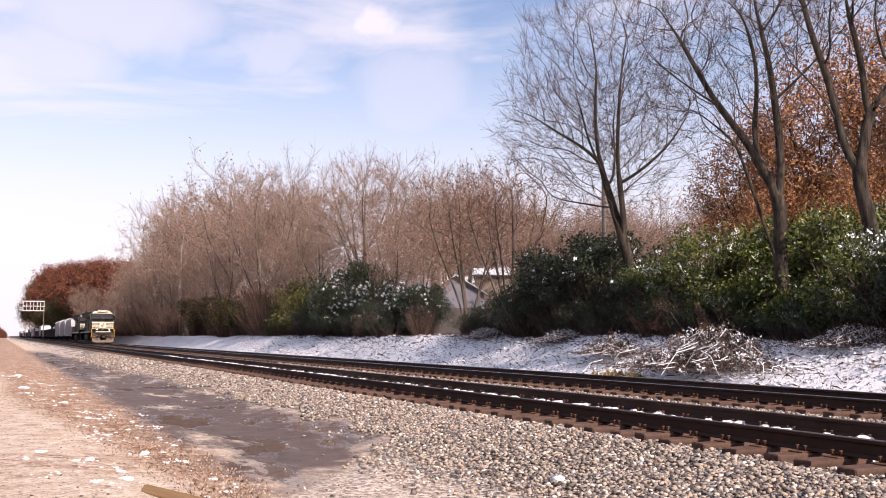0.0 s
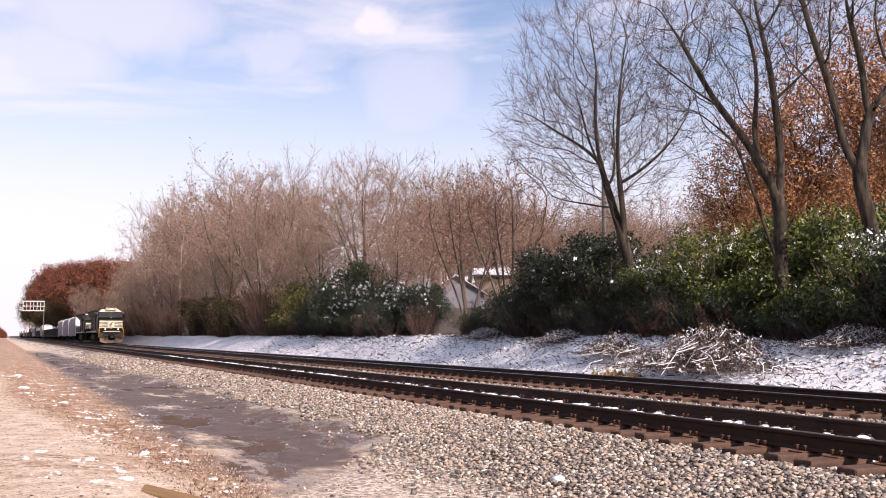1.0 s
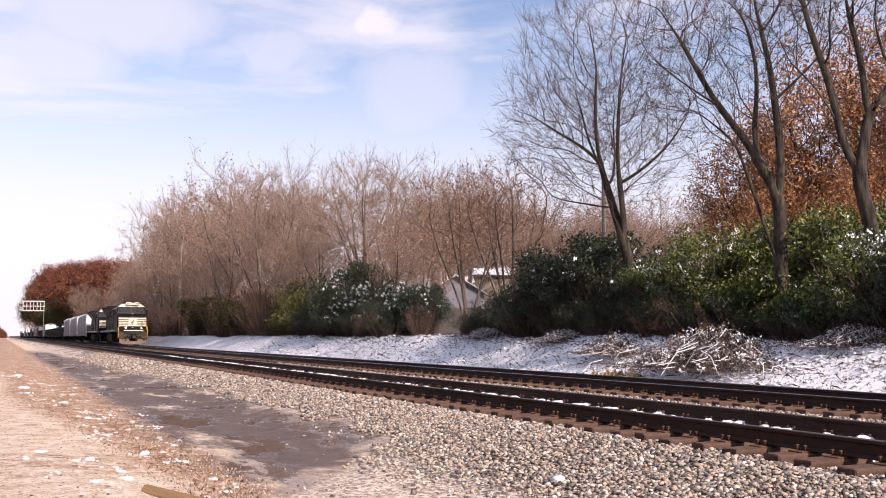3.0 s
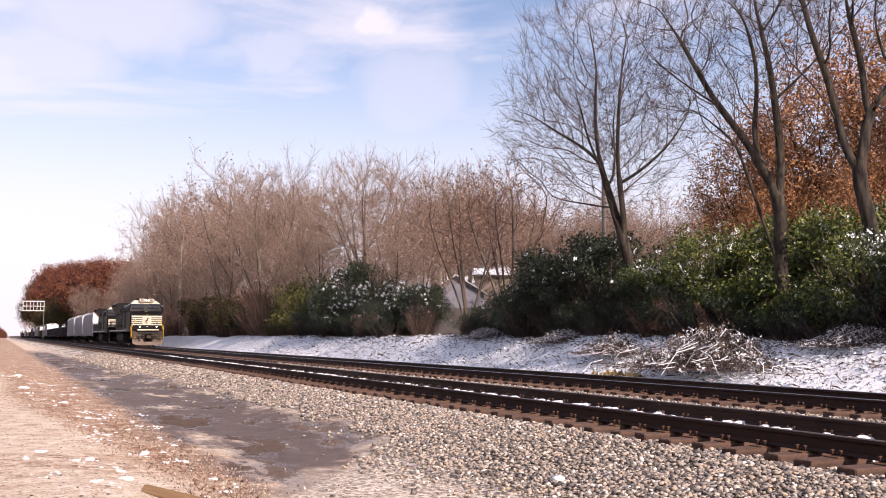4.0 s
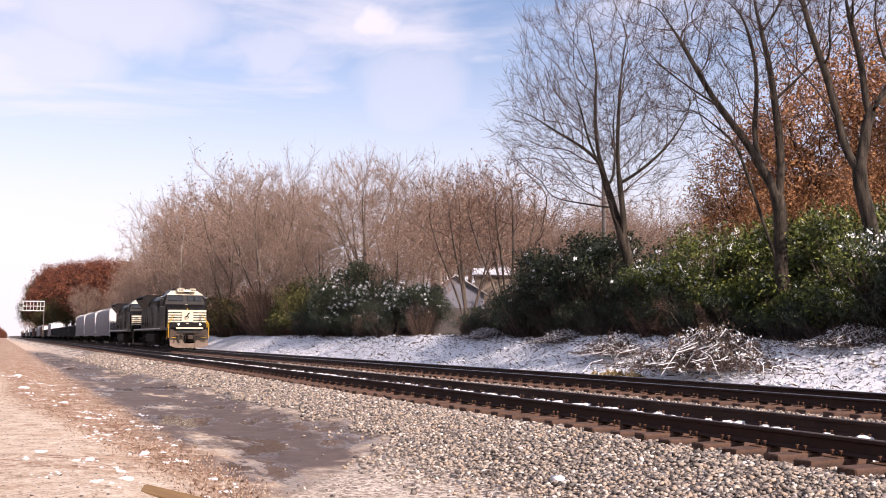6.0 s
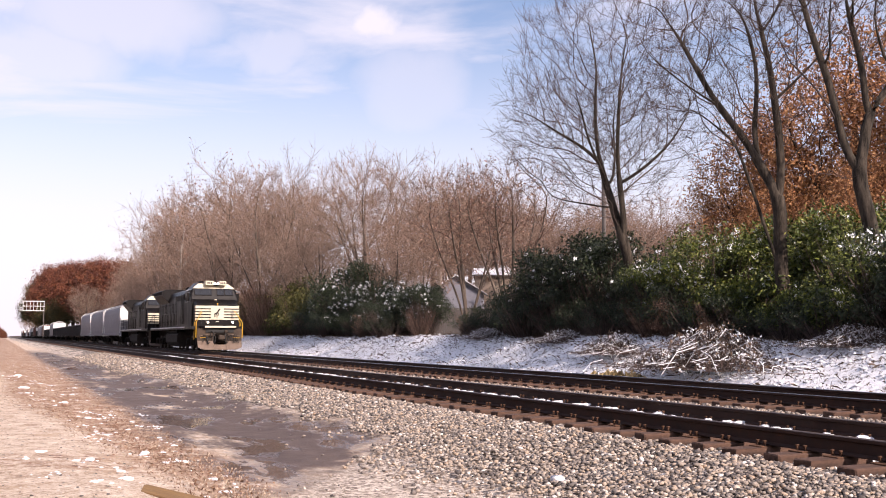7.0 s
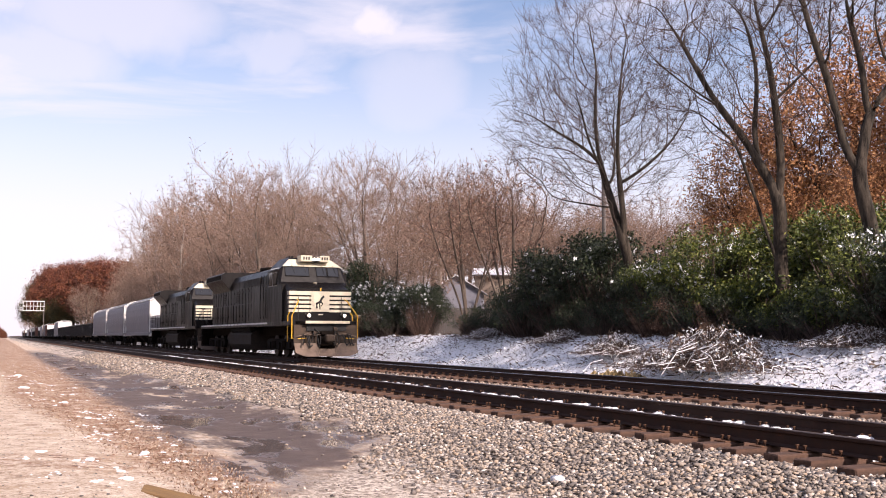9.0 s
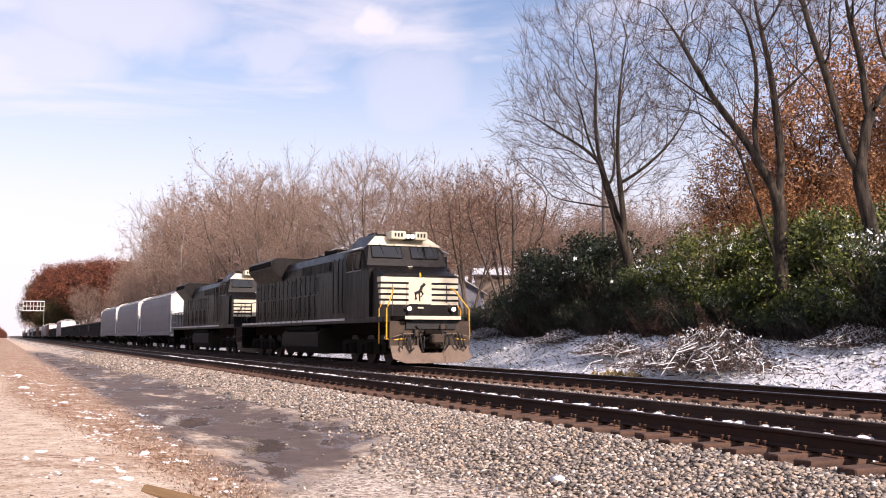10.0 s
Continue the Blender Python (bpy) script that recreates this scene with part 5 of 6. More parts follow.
    b = tree("forked_tree", "tall dark forked tree rising out of the ivy",
             grow(5, [[(0, 0, -0.5), (-0.08, 0, 2.5), (0, 0, 4.2), (0.13, 0, 5.35), (0.08, 0.1, 6.5), (0.03, 0.1, 7.6), (-0.2, 0, 8.8), (-0.5, 0, 10.6)],
                      [(-0.05, 0, 3.9), (-0.55, 0, 5), (-1.1, -0.2, 6.1), (-1.6, -0.3, 6.7), (-2.2, -0.3, 7.9), (-2.6, -0.2, 8.7), (-3.3, 0, 10)],
                      [(-0.6, 0, 5.1), (-0.8, 0.3, 6), (-0.6, 0.5, 7.2), (-0.8, 0.6, 8.7), (-1.2, 0.6, 10)], [(-0.06, 0, 1.7), (-0.5, -0.3, 3.4), (-0.8, -0.4, 4.5), (-1.0, -0.5, 5.3)],
                      [(0.1, 0, 4.9), (0.8, -0.2, 5.7), (1.4, -0.3, 6.1)], [(0.08, 0.1, 6.9), (0.63, 0.3, 7.6), (1.4, 0.5, 8.4)], [(-0.75, -0.2, 4.5), (-1.7, -0.4, 5), (-2.5, -0.4, 4.9)], [(-1.6, -0.3, 6.7), (-2.5, -0.6, 7.2), (-3.3, -0.8, 8)]],
                  [(-2.3, 0, 9.2, 2.5, 2.6, 2.7), (0.1, 0, 9.6, 2.0, 2.6, 2.8), (-1.2, 0, 6.8, 2.6, 2.2, 1.6)], 950, 0.20, 0.0062, 4, 0.6, 0.06, shell=0.5), M_BARKDARK, M_TWIGDARK)
    put(b, 20.0, 20.9, 1.0, -43.8)
    c = tree("leaning_tree", "tall dark leaning tree with crooked limbs",
             grow(14, [[(0, 0, -0.5), (-0.24, 0, 2.2), (-0.53, 0, 4.2), (-0.96, 0, 5.1), (-1.13, 0, 6.4), (-1.4, 0.1, 7.5), (-1.7, 0.1, 8.7), (-1.85, 0.1, 10.4)],
                       [(-0.55, 0, 4.3), (-0.4, 0.3, 5.8), (-0.4, 0.5, 7.2), (-0.75, 0.5, 8.7), (-0.8, 0.5, 10)], [(-1.05, 0, 5.7), (-1.6, -0.3, 6.7), (-2.1, -0.4, 7.2)],
                       [(-0.5, 0, 4.1), (-1.0, -0.3, 4.4), (-1.6, -0.4, 4.3)], [(-0.4, 0.3, 5.8), (0.4, 0.2, 6.8), (1.2, 0.1, 8)]],
                  [(-1.6, 0, 9.6, 2.2, 2.2, 2.2), (0.5, 0, 9.0, 2.2, 2.2, 2.4)], 700, 0.185, 0.0062, 4, 0.6, 0.06, shell=0.5), M_BARKDARK, M_TWIGDARK)
    put(c, 20.3, 17.6, 1.0, -48.9)
    fan = [[(0, 0, -0.4), (0.1, 0, 1.0), (0.25, 0.1, 3.2), (0.4, 0.2, 6.8)]] + [[(0.05 * math.cos(q), 0.05 * math.sin(q), 0.2), (0.55 * math.cos(q), 0.55 * math.sin(q), 2.0), (1.5 * math.cos(q), 1.5 * math.sin(q), 4.2), (2.1 * math.cos(q), 2.1 * math.sin(q), 6.3)] for q in (0.3, 1.6, 2.9, 4.0, 5.3)]
    d = tree("small_tree", "small spreading many-stemmed tree with a few reddish leaves", grow(3, fan, [(0, 0, 5.2, 3.1, 3.1, 2.8)], 520, 0.13, 0.009, 3, 0.6, 0.05), M_BARK, M_TWIG, M_TAN, 0.07, 1, 0.1, 0.25, seed=5)
    put(d, 21.0, 39.2, 1.06, 0)
    put(d, 23.0, 47.5, 1.15, 130)
    # oaks behind
    for x, y, s in ((31.2, 28.4, 1.0), (34.5, 27.0, 1.0), (28.8, 31.0, 0.72), (33, 23.0, 0.95), (27.5, 24.5, 0.5), (32.5, 33.0, 0.66), (27.0, 28.5, 0.45)):
        put(oak[0], x, y, s)
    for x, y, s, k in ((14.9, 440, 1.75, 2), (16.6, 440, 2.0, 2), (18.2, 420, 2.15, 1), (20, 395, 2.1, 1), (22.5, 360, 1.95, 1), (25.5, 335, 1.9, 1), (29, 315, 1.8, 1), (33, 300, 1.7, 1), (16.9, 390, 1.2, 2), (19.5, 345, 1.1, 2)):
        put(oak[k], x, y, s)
    # the wood along the line
    for k in range(29):
        y = 54 + 190 * (k / 28) ** 1.3 + rng.uniform(-2, 2)
        x = rng.uniform(21.5, 25)
        put(rng.choice(bare), x, y, canopy(x, y) / 12 * rng.choice((0.62, 0.75, 0.9, 1.02)))
    for k in range(24):
        y = 66 + 200 * (k / 23) ** 1.2 + rng.uniform(-2, 2)
        x = rng.uniform(26, 34)
        put(rng.choice(bare), x, y, canopy(x, y) / 12 * rng.uniform(0.75, 1.0))
    for k in range(24):
        put(rng.choice(bare), rng.uniform(40, 58), rng.uniform(20, 60), rng.uniform(0.5, 0.72))
    for k in range(12):
        put(rng.choice(bare), rng.uniform(22, 30), rng.uniform(280, 420), rng.uniform(1.2, 1.5))
    for k in range(12):
        put(rng.choice(bare), rng.uniform(15.5, 27), rng.uniform(560, 900), rng.uniform(1.1, 1.7))
    for k in range(6):
        put(oak[1], 1.5 - 2.2 * k, 850 + 12 * k, 0.7 + 0.14 * k).location.z -= 3.5
    for k in range(22):
        x = rng.uniform(46, 62)
        y = x * rng.uniform(1.3, 2.2)
        put(rng.choice(bare), x, y, canopy(x, y) / 12 * rng.uniform(0.6, 0.85))
    # low trees beyond the houses
    for k in range(26):
        q, far = math.radians(rng.uniform(29.5, 42.5)), rng.uniform(60, 84)
        put(rng.choice(bare), far * math.sin(q), far * math.cos(q), far / 60 * rng.uniform(0.55, 0.72))
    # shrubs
    green = [shrub("evergreen_shrub", ("glossy green evergreen shrub with specks of snow", "evergreen shrub with its own shade put into dark leaf colour", "evergreen shrub dusted with snow")[k], 70 + k, 3.2, 3.6, (M_EVERGREEN, M_SHADEGREEN, M_EVERGREEN)[k], M_TWIGDARK, (0.06, 0.06, 0.055)[k], 1150, 10, (0.035, 0.03, 0.08)[k]) for k in range(3)]
    snowy = shrub("evergreen_shrub", "dark evergreen shrub with snow lying on its top", 77, 2.9, 4.4, M_SHADEGREEN, M_TWIGDARK, 0.065, 1000, 9, 0.17)
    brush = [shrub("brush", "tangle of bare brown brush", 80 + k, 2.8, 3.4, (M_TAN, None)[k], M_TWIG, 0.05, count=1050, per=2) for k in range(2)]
    # dark leaves and twigs carry the shade at the shrubs' feet
    dim = shrub("undergrowth", "tangled undergrowth coloured dark for shade at the foot of the shrubs", 85, 2.0, 3.6, M_SHADEGREEN, M_TWIGDARK, 0.05, 1000, 5)
    olive = [shrub("olive_shrub", "yellowing olive shrub at the wood's edge", 90 + k, 3.2, 3.4, (M_OLIVE, M_FADING)[k], M_TWIG, 0.09, 900, 5, 0.0) for k in range(2)]
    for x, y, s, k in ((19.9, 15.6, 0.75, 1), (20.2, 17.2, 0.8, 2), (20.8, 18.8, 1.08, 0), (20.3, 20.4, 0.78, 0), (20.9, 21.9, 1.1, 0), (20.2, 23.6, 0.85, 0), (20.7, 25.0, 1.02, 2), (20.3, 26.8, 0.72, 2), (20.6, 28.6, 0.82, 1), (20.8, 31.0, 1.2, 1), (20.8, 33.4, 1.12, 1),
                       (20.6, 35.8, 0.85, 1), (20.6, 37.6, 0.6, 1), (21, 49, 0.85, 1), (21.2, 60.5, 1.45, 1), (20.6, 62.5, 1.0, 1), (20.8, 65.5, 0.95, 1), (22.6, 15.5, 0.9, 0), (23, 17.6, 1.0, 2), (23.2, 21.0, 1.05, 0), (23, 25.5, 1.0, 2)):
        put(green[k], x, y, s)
    for x, y, s in ((20.7, 51.5, 0.9), (20.8, 55.0, 1.02), (20.7, 58.4, 1.0), (20.2, 16.2, 0.85)):
        put(snowy, x, y, s)
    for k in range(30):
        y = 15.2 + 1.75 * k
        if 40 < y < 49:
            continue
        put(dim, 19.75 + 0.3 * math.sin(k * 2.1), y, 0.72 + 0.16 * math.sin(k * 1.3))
    for x, y, s, k in ((20.5, 68, 0.85, 0), (20.5, 71, 1.0, 0), (21, 74, 1.25, 0), (20.6, 77, 0.9, 0), (20.4, 84, 1.0, 1), (20.4, 91, 1.1, 1), (20.4, 98, 1.1, 1), (20.5, 105, 1.2, 1), (20.5, 114, 1.2, 1)):
        put(olive[k], x, y, s)
    for k in range(44):
        y = 80 + 180 * (k / 45) ** 1.3 + rng.uniform(-1.5, 1.5)
        put(rng.choice(brush), rng.uniform(19.8, 24), y, rng.uniform(1.0, 1.9))
    for k in range(14):
        put(brush[k % 2], rng.uniform(19.0, 20.6), rng.uniform(15.5, 58), rng.uniform(0.35, 0.5))


wood()
thicket()

# ---- houses, poles, signal ----


def house(label, x, y, turn, w, l, eave, ridge, wall, snow=True, window=True, sink=0.4):
    """A gabled house, its gable end towards -y of its own; walls with thickness, eaves, snow on the roof."""
    t = tagged(new("house"), label, "house")
    t.matrix_basis = pose(x, y, height(x, y), 0, 0, turn)
    a = w / 2
    gable = [(-a, -sink), (a, -sink), (a, eave), (0, ridge), (-a, eave)]
    wl = part("wall", Shape().prism(gable, 0.0, l), wall, t)
    for c in (-1, 1):
        o = 0.35
        dz = (ridge - eave) / a
        def slab(lift, thick, inset):
            return [(c * inset * 0, ridge + lift), (c * (a + o - inset), eave - o * dz + lift), (c * (a + o - inset), eave - o * dz + lift + thick), (c * inset * 0, ridge + lift + thick)]
        part("roof", Shape().prism(slab(0.02, 0.12, 0), -0.3, l + 0.3), M_SHINGLE, t)
        if snow:
            part("snow_layer", Shape().prism(slab(0.144, 0.07, 0.06), -0.26, l + 0.26), M_SNOW, t, "snow lying on the roof")
    if window:
        wd = part("window", Shape().box(-0.5, 0.5, -0.05, -0.004, 0.9, 2.1, 0.01), M_WHITE, wl)
        for k in (-1, 1):
            part("pane", Shape().box(min(k * 0.03, k * 0.44), max(k * 0.03, k * 0.44), -0.062, -0.054, 0.98, 2.02), M_GLASS, wd)
    return t


house("clapboard garage with shade put into its grey-lavender wall, snowy gabled roof", 36.4, 77.5, -30, 4.2, 6.0, 3.6, 4.9, M_SIDING)
house("beige two-storey house with a snow-covered roof", 55.0, 91.0, 62, 7.0, 9.0, 5.6, 6.5, M_BEIGE)
house("beige house with a snowy roof behind the shrubs", 46.0, 60.0, 60, 8.0, 8.0, 3.4, 5.0, M_BEIGE)


def fence(x, y, turn, n):
    t = tagged(new("board_fence"), "weathered grey board fence behind the bank", "fence")
    t.matrix_basis = pose(x, y, height(x, y) - 0.1, 0, 0, turn)
    rng = random.Random(2)
    me = Shape().box(-0.069, 0.069, 0, 0.02, 0, 1.8, 0.004).mesh("board", M_FENCE)
    for k in range(n):
        b = part("board", me, None, t)
        b.location = (0.145 * k, 0, rng.uniform(-0.03, 0.03))
    for z in (0.4, 1.5):
        part("rail", Shape().box(-0.05, 0.145 * n, 0.022, 0.06, z, z + 0.09), M_FENCE, t)


fence(25.0, 56.2, -35, 60)


def utility_pole(x, y, h, arm=True):
    t = tagged(new("utility_pole"), "weathered wooden utility pole" + (" with a crossarm" if arm else " without a crossarm"), "utility pole", "utility poles")
    t.matrix_basis = pose(x, y, height(x, y) - 0.3)
    part("pole", Shape().tube([(0, 0, 0), (0, 0, h * 0.5), (0.02, 0, h)], 0.15, 10, 0.10), M_FENCE, t)
    if not arm:
        return t
    part("crossarm", Shape().box(-0.9, 0.9, -0.06, 0.06, h - 0.85, h - 0.73), M_FENCE, t)
    for x in (-0.8, -0.3, 0.3, 0.8):
        part("insulator", Shape().tube([(x, 0, h - 0.74), (x, 0, h - 0.56)], 0.04, 8), M_STEEL, t)
    part("transformer", Shape().tube([(0.28, 0, h - 2.2), (0.28, 0, h - 1.5)], 0.17, 12), M_STEEL, t)
    return t


utility_pole(30.0, 44.8, 9.2, False)
utility_pole(40.0, 139.0, 9.2)
w = tagged(new("power_line"), "slack dark power line strung between the poles", "cable")
for dx in (-0.8,):
    part("wire", Shape().tube([(30 + dx + (18 - 30) * k / 14 + 0.0, 44.8 + (-2 - 44.8) * k / 14, height(30, 44.8) + 8.35 - 1.2 * math.sin(math.pi * k / 14)) for k in range(15)], 0.010, 5), M_DARK, w)


def signal_bridge():
    t = tagged(new("cantilever_signal"), "pale steel cantilever signal mast beside the tracks", "railway signal")
    t.matrix_basis = pose(10.55, 292, -0.1) @ Matrix.Scale(1.18, 4)
    part("mast", Shape().tube([(0, 0, 0), (0, 0, 9.2)], 0.12, 10), M_FENCE, t)
    arm = Shape()
    for z in (7.0, 9.2):
        for y in (-0.4, 0.4):
            arm.tube([(0, y, z), (-4.6, y, z)], 0.10, 6)
    for k in range(7):
        arm.tube([(-0.75 * k, -0.4, 7.0), (-0.75 * k, -0.4, 9.2)], 0.06, 5)
    part("truss_arm", arm, M_SHEET, t, "white-painted truss arm")
    part("walkway", Shape().box(-4.8, 0.2, -0.7, 0.7, 8.0, 8.12), M_SHEET, t)
    for x in (-4.9,):
        for z in (7.4, 9.0):
            part("signal_head", Shape().drum(x, -0.75, -0.6, z, 0.42, 18), M_STEEL, t, "round grey signal head")
            part("signal_lens", Shape().drum(x, -0.78, -0.76, z, 0.14, 10), M_GLASS, t)


signal_bridge()

# ---- litter on the ground ----


def litter(name, label, seed, count, spot, size, material, up=0.4, blade=0.2):
    """Leaves, blades and straws lying or standing on the ground, as one spread."""
    rng = np.random.default_rng(seed)
    c = np.array([(x, y, max(height(x, y), bed(x) if 4.5 < x < 15.6 else -9)) for x, y in (spot(rng) for _ in range(count))])
    a = rng.normal(0, 1, (count, 3))
    a[:, 2] = np.abs(a[:, 2]) * up
    a /= np.linalg.norm(a, axis=1)[:, None]
    b = np.cross(a, rng.normal(0, 1, (count, 3)))
    b /= np.linalg.norm(b, axis=1)[:, None] + 1e-9
    s = (size * rng.uniform(0.4, 1.4, count))[:, None]
    lift = np.array([[0, 0, 0.01]])
    m = c + a * s * 0.55 + b * s * blade + lift
    q = c + a * s * 0.5 - b * s * blade + lift
    tip = c + a * s + lift + np.array([[0, 0, -0.25]]) * s * up
    v = np.stack([c - lift, q, tip, m], 1).reshape(-1, 3)
    f = np.arange(count * 4).reshape(-1, 4)
    f = np.concatenate([f[:, [0, 1, 2]], f[:, [0, 2, 3]]])
    return tagged(new(name, raw(name, v, f, material)), label, "litter", kind="stuff")


def clumps(name, label, seed, count, spot, size, material, category):
    rng = np.random.default_rng(seed)
    base, faces = pebble_shapes()
    vs, fs = [], []
    for k in range(count):
        x, y = spot(rng)
        s = size * rng.uniform(0.4, 1.5)
        v = base * (1 + rng.uniform(-0.3, 0.3, (len(base), 1))) * rng.uniform(0.6, 1.3, 3) * (s, s, s * 0.55)
        vs.append(v + (x, y, max(height(x, y), bed(x) if 4.5 < x < 15.6 else -9) + s * 0.2))
        fs.append(faces + k * len(base))
    return tagged(new(name, raw(name, np.concatenate(vs), np.concatenate(fs), material)), label, category, kind="stuff")


def clustered(seed, n, x, dx):
    rng = random.Random(seed)
    spots = [(rng.gauss(x, dx), 5.5 + 36 * rng.random() ** 1.3) for _ in range(n)]

    def spot(r):
        a, b = spots[int(r.integers(n))]
        return a + r.normal(0, 0.09), b + r.normal(0, 0.16)
    return spot


def verge(r):
    """A place on the littered strip between the bare dirt and the mud lane."""
    y = 8.5 + 50 * r.random() ** 1.5
    rim = 1.75 - 1.7 * smooth(8, 28, y) - 0.8 * smooth(25, 80, y)
    return rim + (2.5 - rim) * r.random() + r.normal(0, 0.12), y


def snow_patches(seed, count):
    """Flat scraps of thawing snow lying on the littered dirt."""
    rng = random.Random(seed)
    nrg = np.random.default_rng(seed)
    s = Shape()
    spots = [(0.41, 12.8, 0.13), (0.89, 12.3, 0.14), (1.14, 11.7, 0.12), (1.05, 10.3, 0.15), (1.74, 13.5, 0.15), (1.47, 19.4, 0.15), (2.25, 14.4, 0.1), (2.29, 10.8, 0.09), (0.4, 38.5, 0.3), (1.2, 23.7, 0.2), (0.6, 30, 0.3)]
    spots = [(x + rng.gauss(0, 0.12), y + rng.gauss(0, 0.3), q * f * 0.55) for x, y, q in spots for f in (1.0, 0.6, 0.4, 0.3, 0.25)]
    spots += [(*verge(nrg), rng.uniform(0.012, 0.045)) for _ in range(count)]
    for x, y, q in spots:
        n = 14
        ring = [(x + q * math.cos(t) * rng.uniform(0.45, 1.1), y + q * 1.3 * math.sin(t) * rng.uniform(0.45, 1.1)) for t in (2 * math.pi * k / n for k in range(n))]
        z, h = height(x, y), min(0.05, q * rng.uniform(0.25, 0.4))
        s.loft([[(a, b, z - 0.04) for a, b in ring], [(a, b, z + h * 0.55) for a, b in ring], [(x + (a - x) * 0.6, y + (b - y) * 0.6, z + h) for a, b in ring]])
    return tagged(new("snow_patches", s.mesh("snow_patches", M_SNOW)), "thawing scraps of snow on the littered dirt", "snow", kind="stuff")


def old_board(x, y, turn):
    """A short weathered board half sunk in the dirt."""
    t = tagged(new("old_board"), "ochre weathered board half sunk in the dirt", "board")
    s = Shape().box(-0.15, 0.15, -0.6, 0.6, -0.06, 0.022, 0.008)
    part("plank", s, M_BOARD, t)
    t.matrix_basis = pose(x, y, height(x, y), 0, 2, turn)


litter("fallen_leaves", "fallen brown leaves strewn along the lane's edge", 1, 11000, verge, 0.020, M_LITTER, 0.12, 0.4)
litter("dead_grass", "short dead grass along the lane's edge", 2, 4200, verge, 0.055, M_LITTER, 1.0, 0.03)
snow_patches(21, 130)
old_board(1.48, 9.85, 19)
litter("bank_straw", "brown straws and twigs poking through the snow", 3, 15000, lambda r: (15.5 + 4.3 * r.random() ** 0.6, 10 + 75 * r.random() ** 1.4), 0.10, M_DEAD, 0.9, 0.022)
litter("bank_canes", "long dead canes lying through the snow", 14, 2600, lambda r: (15.6 + 4.3 * r.random() ** 0.7, 10 + 60 * r.random() ** 1.3), 0.30, M_DEAD, 0.6, 0.008)
litter("bank_leaves", "dead leaves lying on the snowy bank", 4, 1800, lambda r: (15.6 + 4.3 * r.random() ** 0.7, 10 + 60 * r.random() ** 1.3), 0.10, M_DEAD, 0.3, 0.3)
litter("straw_tuft", "tuft of pale dry straw at the bank's foot", 5, 500, lambda r: (r.normal(15.9, 0.16), r.normal(23.4, 0.5)), 0.5, M_STRAW, 2.2, 0.03)
clumps("snow_clumps", "small clumps of snow on the dirt", 6, 420, clustered(12, 34, 1.4, 0.6), 0.022, M_SNOW, "snow")
clumps("pale_pebbles", "pale pebbles strewn over the dirt", 7, 2600, lambda r: (r.uniform(-1.5, 2.4), 6 + 28 * r.random() ** 1.4), 0.012, M_STONE, "pebbles")
clumps("bank_snow", "snow lumps among the bank's dead weeds", 8, 2600, lambda r: (15.6 + 3.9 * r.random(), 10 + 60 * r.random() ** 1.3), 0.055, M_SNOW, "snow")
rock = clumps("white_rock", "single pale rock lying on the shoulder", 9, 1, lambda r: (5.18, 8.6), 0.075, M_SNOW, "rock")
rock["kind"] = "thing"


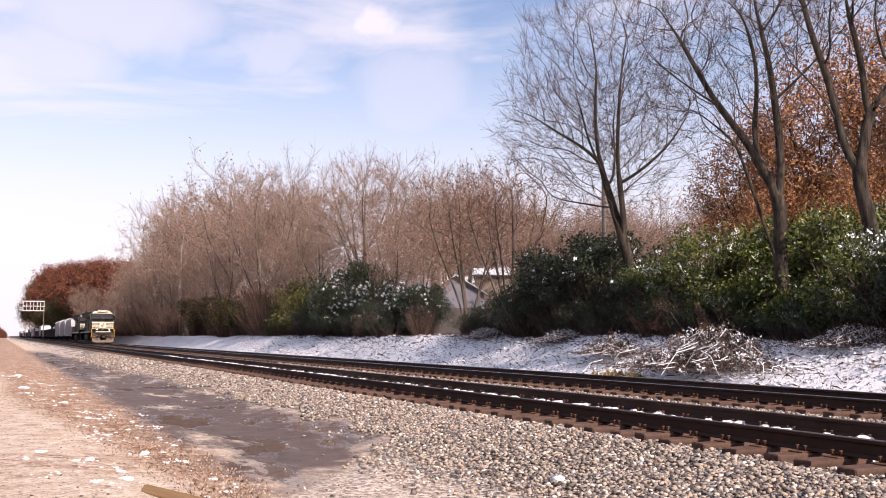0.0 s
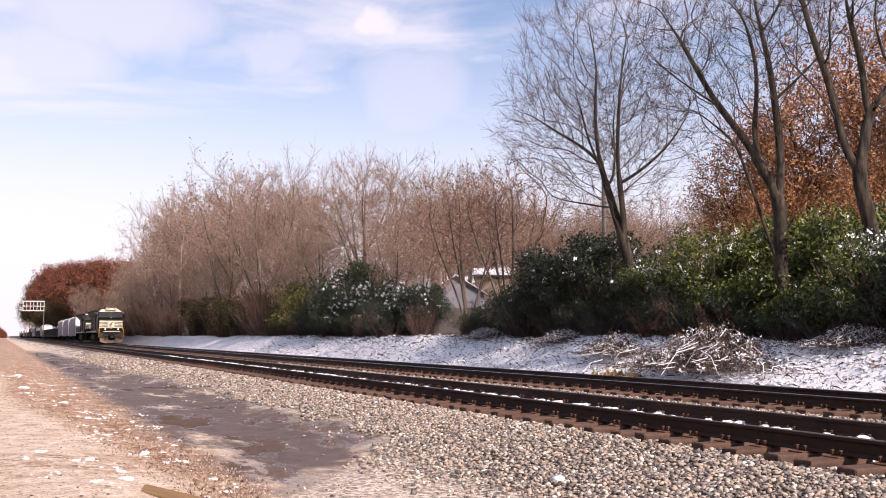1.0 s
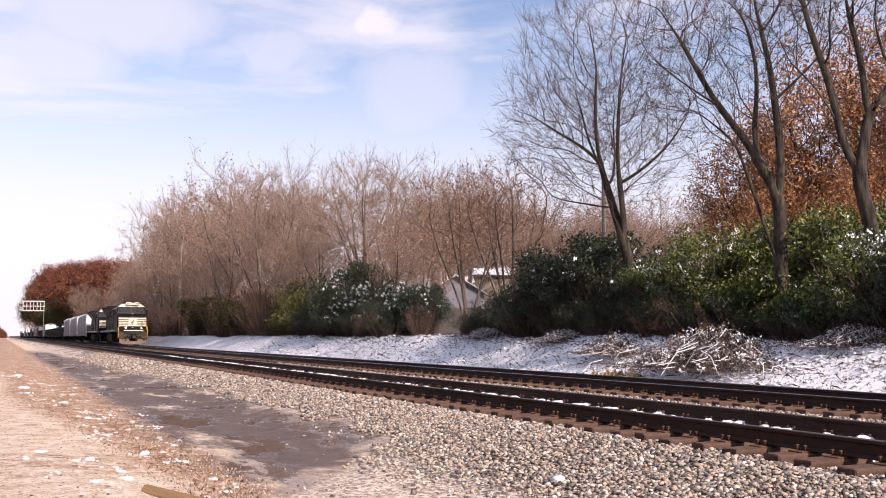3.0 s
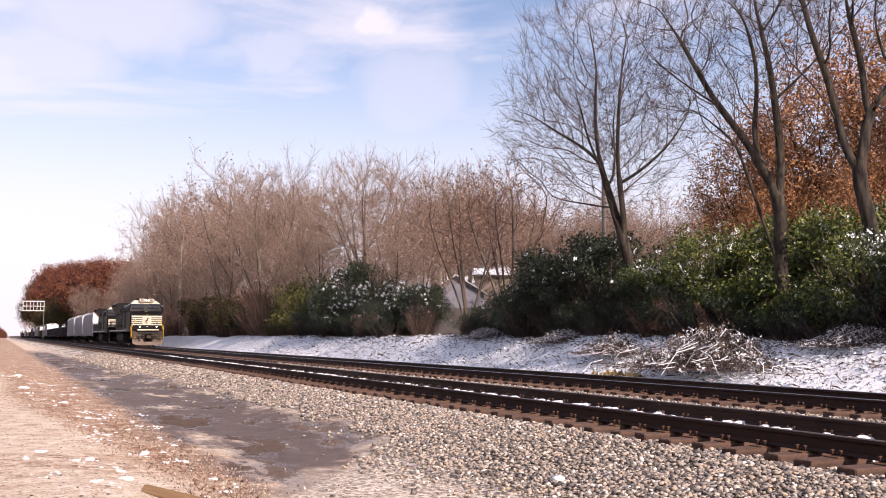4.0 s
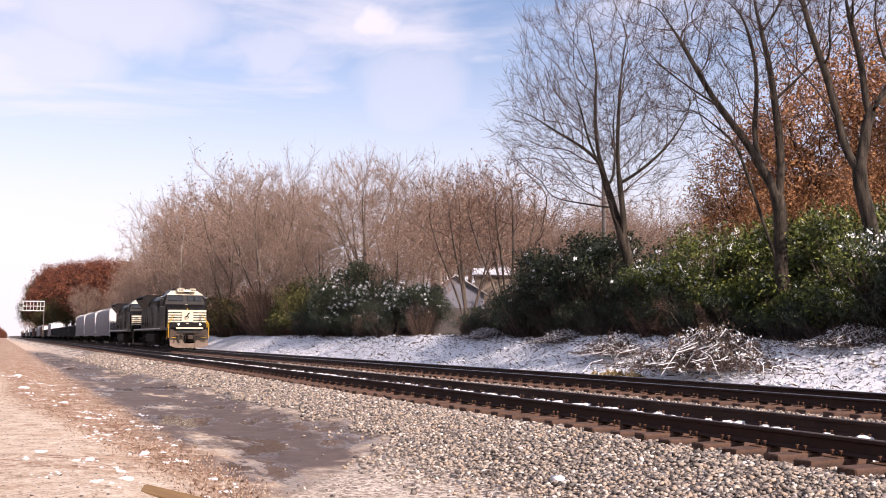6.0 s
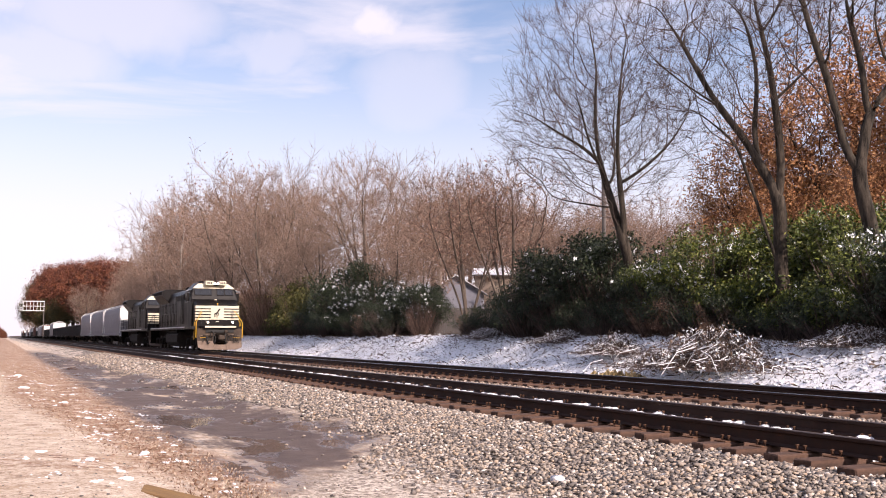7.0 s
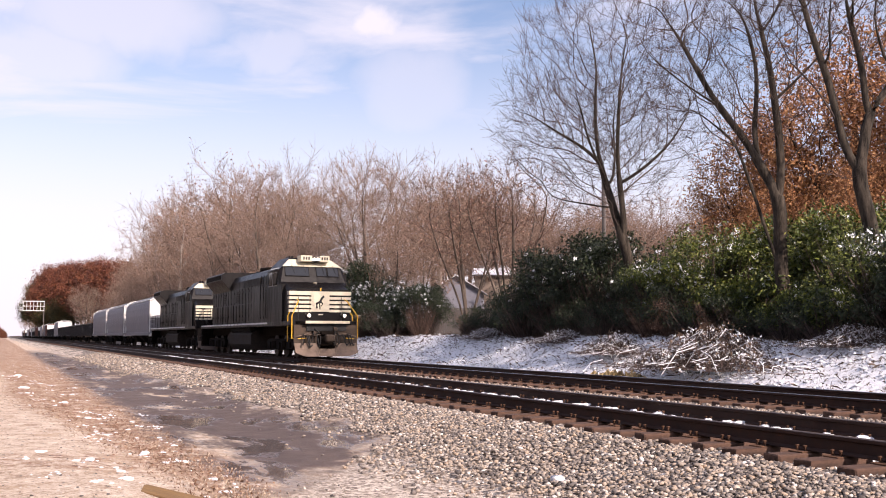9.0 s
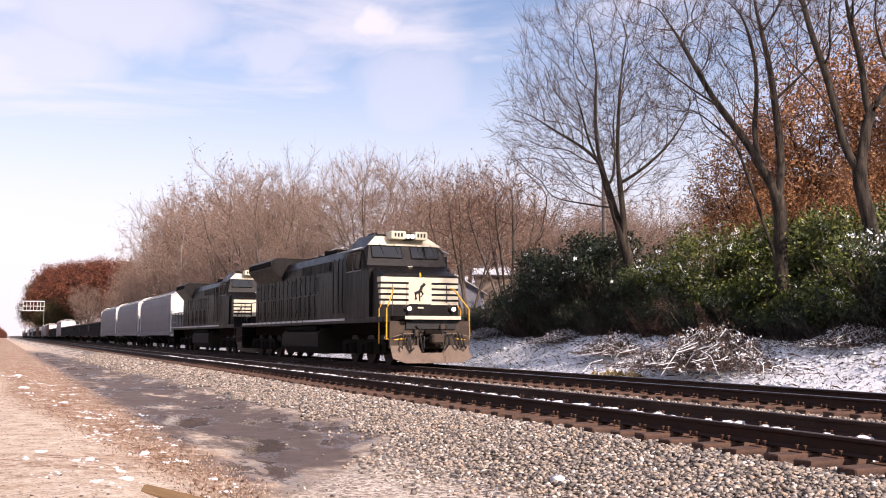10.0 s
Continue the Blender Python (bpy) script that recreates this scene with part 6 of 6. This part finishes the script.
def weed_pile():
    """A heap of dead vines and canes on the bank, snow caught on it."""
    rng = np.random.default_rng(33)
    t = tagged(new("weed_heap"), "heap of dead vines and canes dusted with snow", "weeds")
    canes, tips = [], []
    for _ in range(1100):
        x, y = rng.normal(0, 0.8), rng.normal(0, 1.2)
        hgt = 1.15 * math.exp(-(x * x / 1.6 + y * y / 4.5)) * rng.uniform(0.3, 1.05)
        a = rng.uniform(0, 6.28)
        d = np.array([math.cos(a), math.sin(a), 0]) * rng.uniform(0.25, 0.8)
        b = np.array([x, y, 0.0])
        canes.append((np.array([b - d * 0.6, b + (0, 0, hgt), b + d * 0.9 + (0, 0, hgt * 0.7)]), np.array([0.009, 0.007, 0.005])))
        tips.append(b + (0, 0, hgt))
    for _ in range(70):
        b = np.array([rng.normal(0, 0.9), rng.normal(0, 1.6), 0.0])
        d = np.array([-rng.uniform(0.5, 1.2), rng.normal(0, 0.9), 0])
        top = rng.uniform(0.35, 1.0) * math.exp(-b[1] ** 2 / 5)
        canes.append((np.array([b, b + d * 0.3 + (0, 0, top), b + d * 0.8 + (0, 0, top * 0.75), b + d * 1.2 + (0, 0, -0.1)]), np.array([0.011, 0.009, 0.007, 0.005])))
    v, f = tubes(canes, lambda r: 3)
    part("tangle", raw("tangle", v, f, M_TWIGDARK), None, t)
    caps = [(p[1:] + rng.normal(0, 0.012, (len(p) - 1, 3)) + (0, 0, 0.014), np.linspace(0.013, 0.007, len(p) - 1)) for p, r in canes if rng.random() < 0.22]
    v, f = tubes(caps, lambda r: 4)
    w, g = leaves_at([q for q in tips if rng.random() < 0.22], rng, 0.05, 7, 0.06)
    v, f = np.concatenate([v, w]), np.concatenate([np.concatenate([f[:, :3], f[:, [0, 2, 3]]]), g + len(v)])
    tagged(part("snow", raw("snow", v, f, M_SNOW), None, t, "snow lying along the canes"), kind="stuff")
    v, f = leaves_at(tips, rng, 0.05, 2, 0.12)
    tagged(part("dead_foliage", raw("dead_foliage", v, f, M_DEAD), None, t), kind="stuff")
    t.matrix_basis = pose(17.4, 20.9, height(17.4, 20.9) - 0.1, 0, 0, 0)
    for x, y, s in ((17.8, 26.0, 0.6), (18.6, 30.5, 0.45), (18.8, 37.0, 0.45), (18.9, 17.4, 0.5)):
        o = copy_thing(t, pose(x, y, height(x, y) - 0.08, 0, 0, 50 * x))
        o.scale = (s, s, s)


weed_pile()

# ---- the last pieces of the tracks ----
ties(NEAR_TRACK, 1)
ties(FAR_TRACK, 2)
snow_scraps(NEAR_TRACK, 3, 900, 2, 60)
snow_scraps(FAR_TRACK, 5, 300, 4, 60)
stones(BALLAST)


# ---- what moves ----
SPEED, FRONT = 11.4, 143.0          # metres a second; the front coupler's place at the start


def motions():
    for thing, behind in MOVING:
        walk(thing, [(t, pose(FAR, FRONT + behind - SPEED * t, RAIL + 0.006)) for t in (0.0, 10.0)])
    for wheel, r, y in WHEELS:
        walk(wheel, [(k / 15, pose(0, y, r, math.degrees(SPEED * k / 15 / r) % 360)) for k in range(151)])


motions()
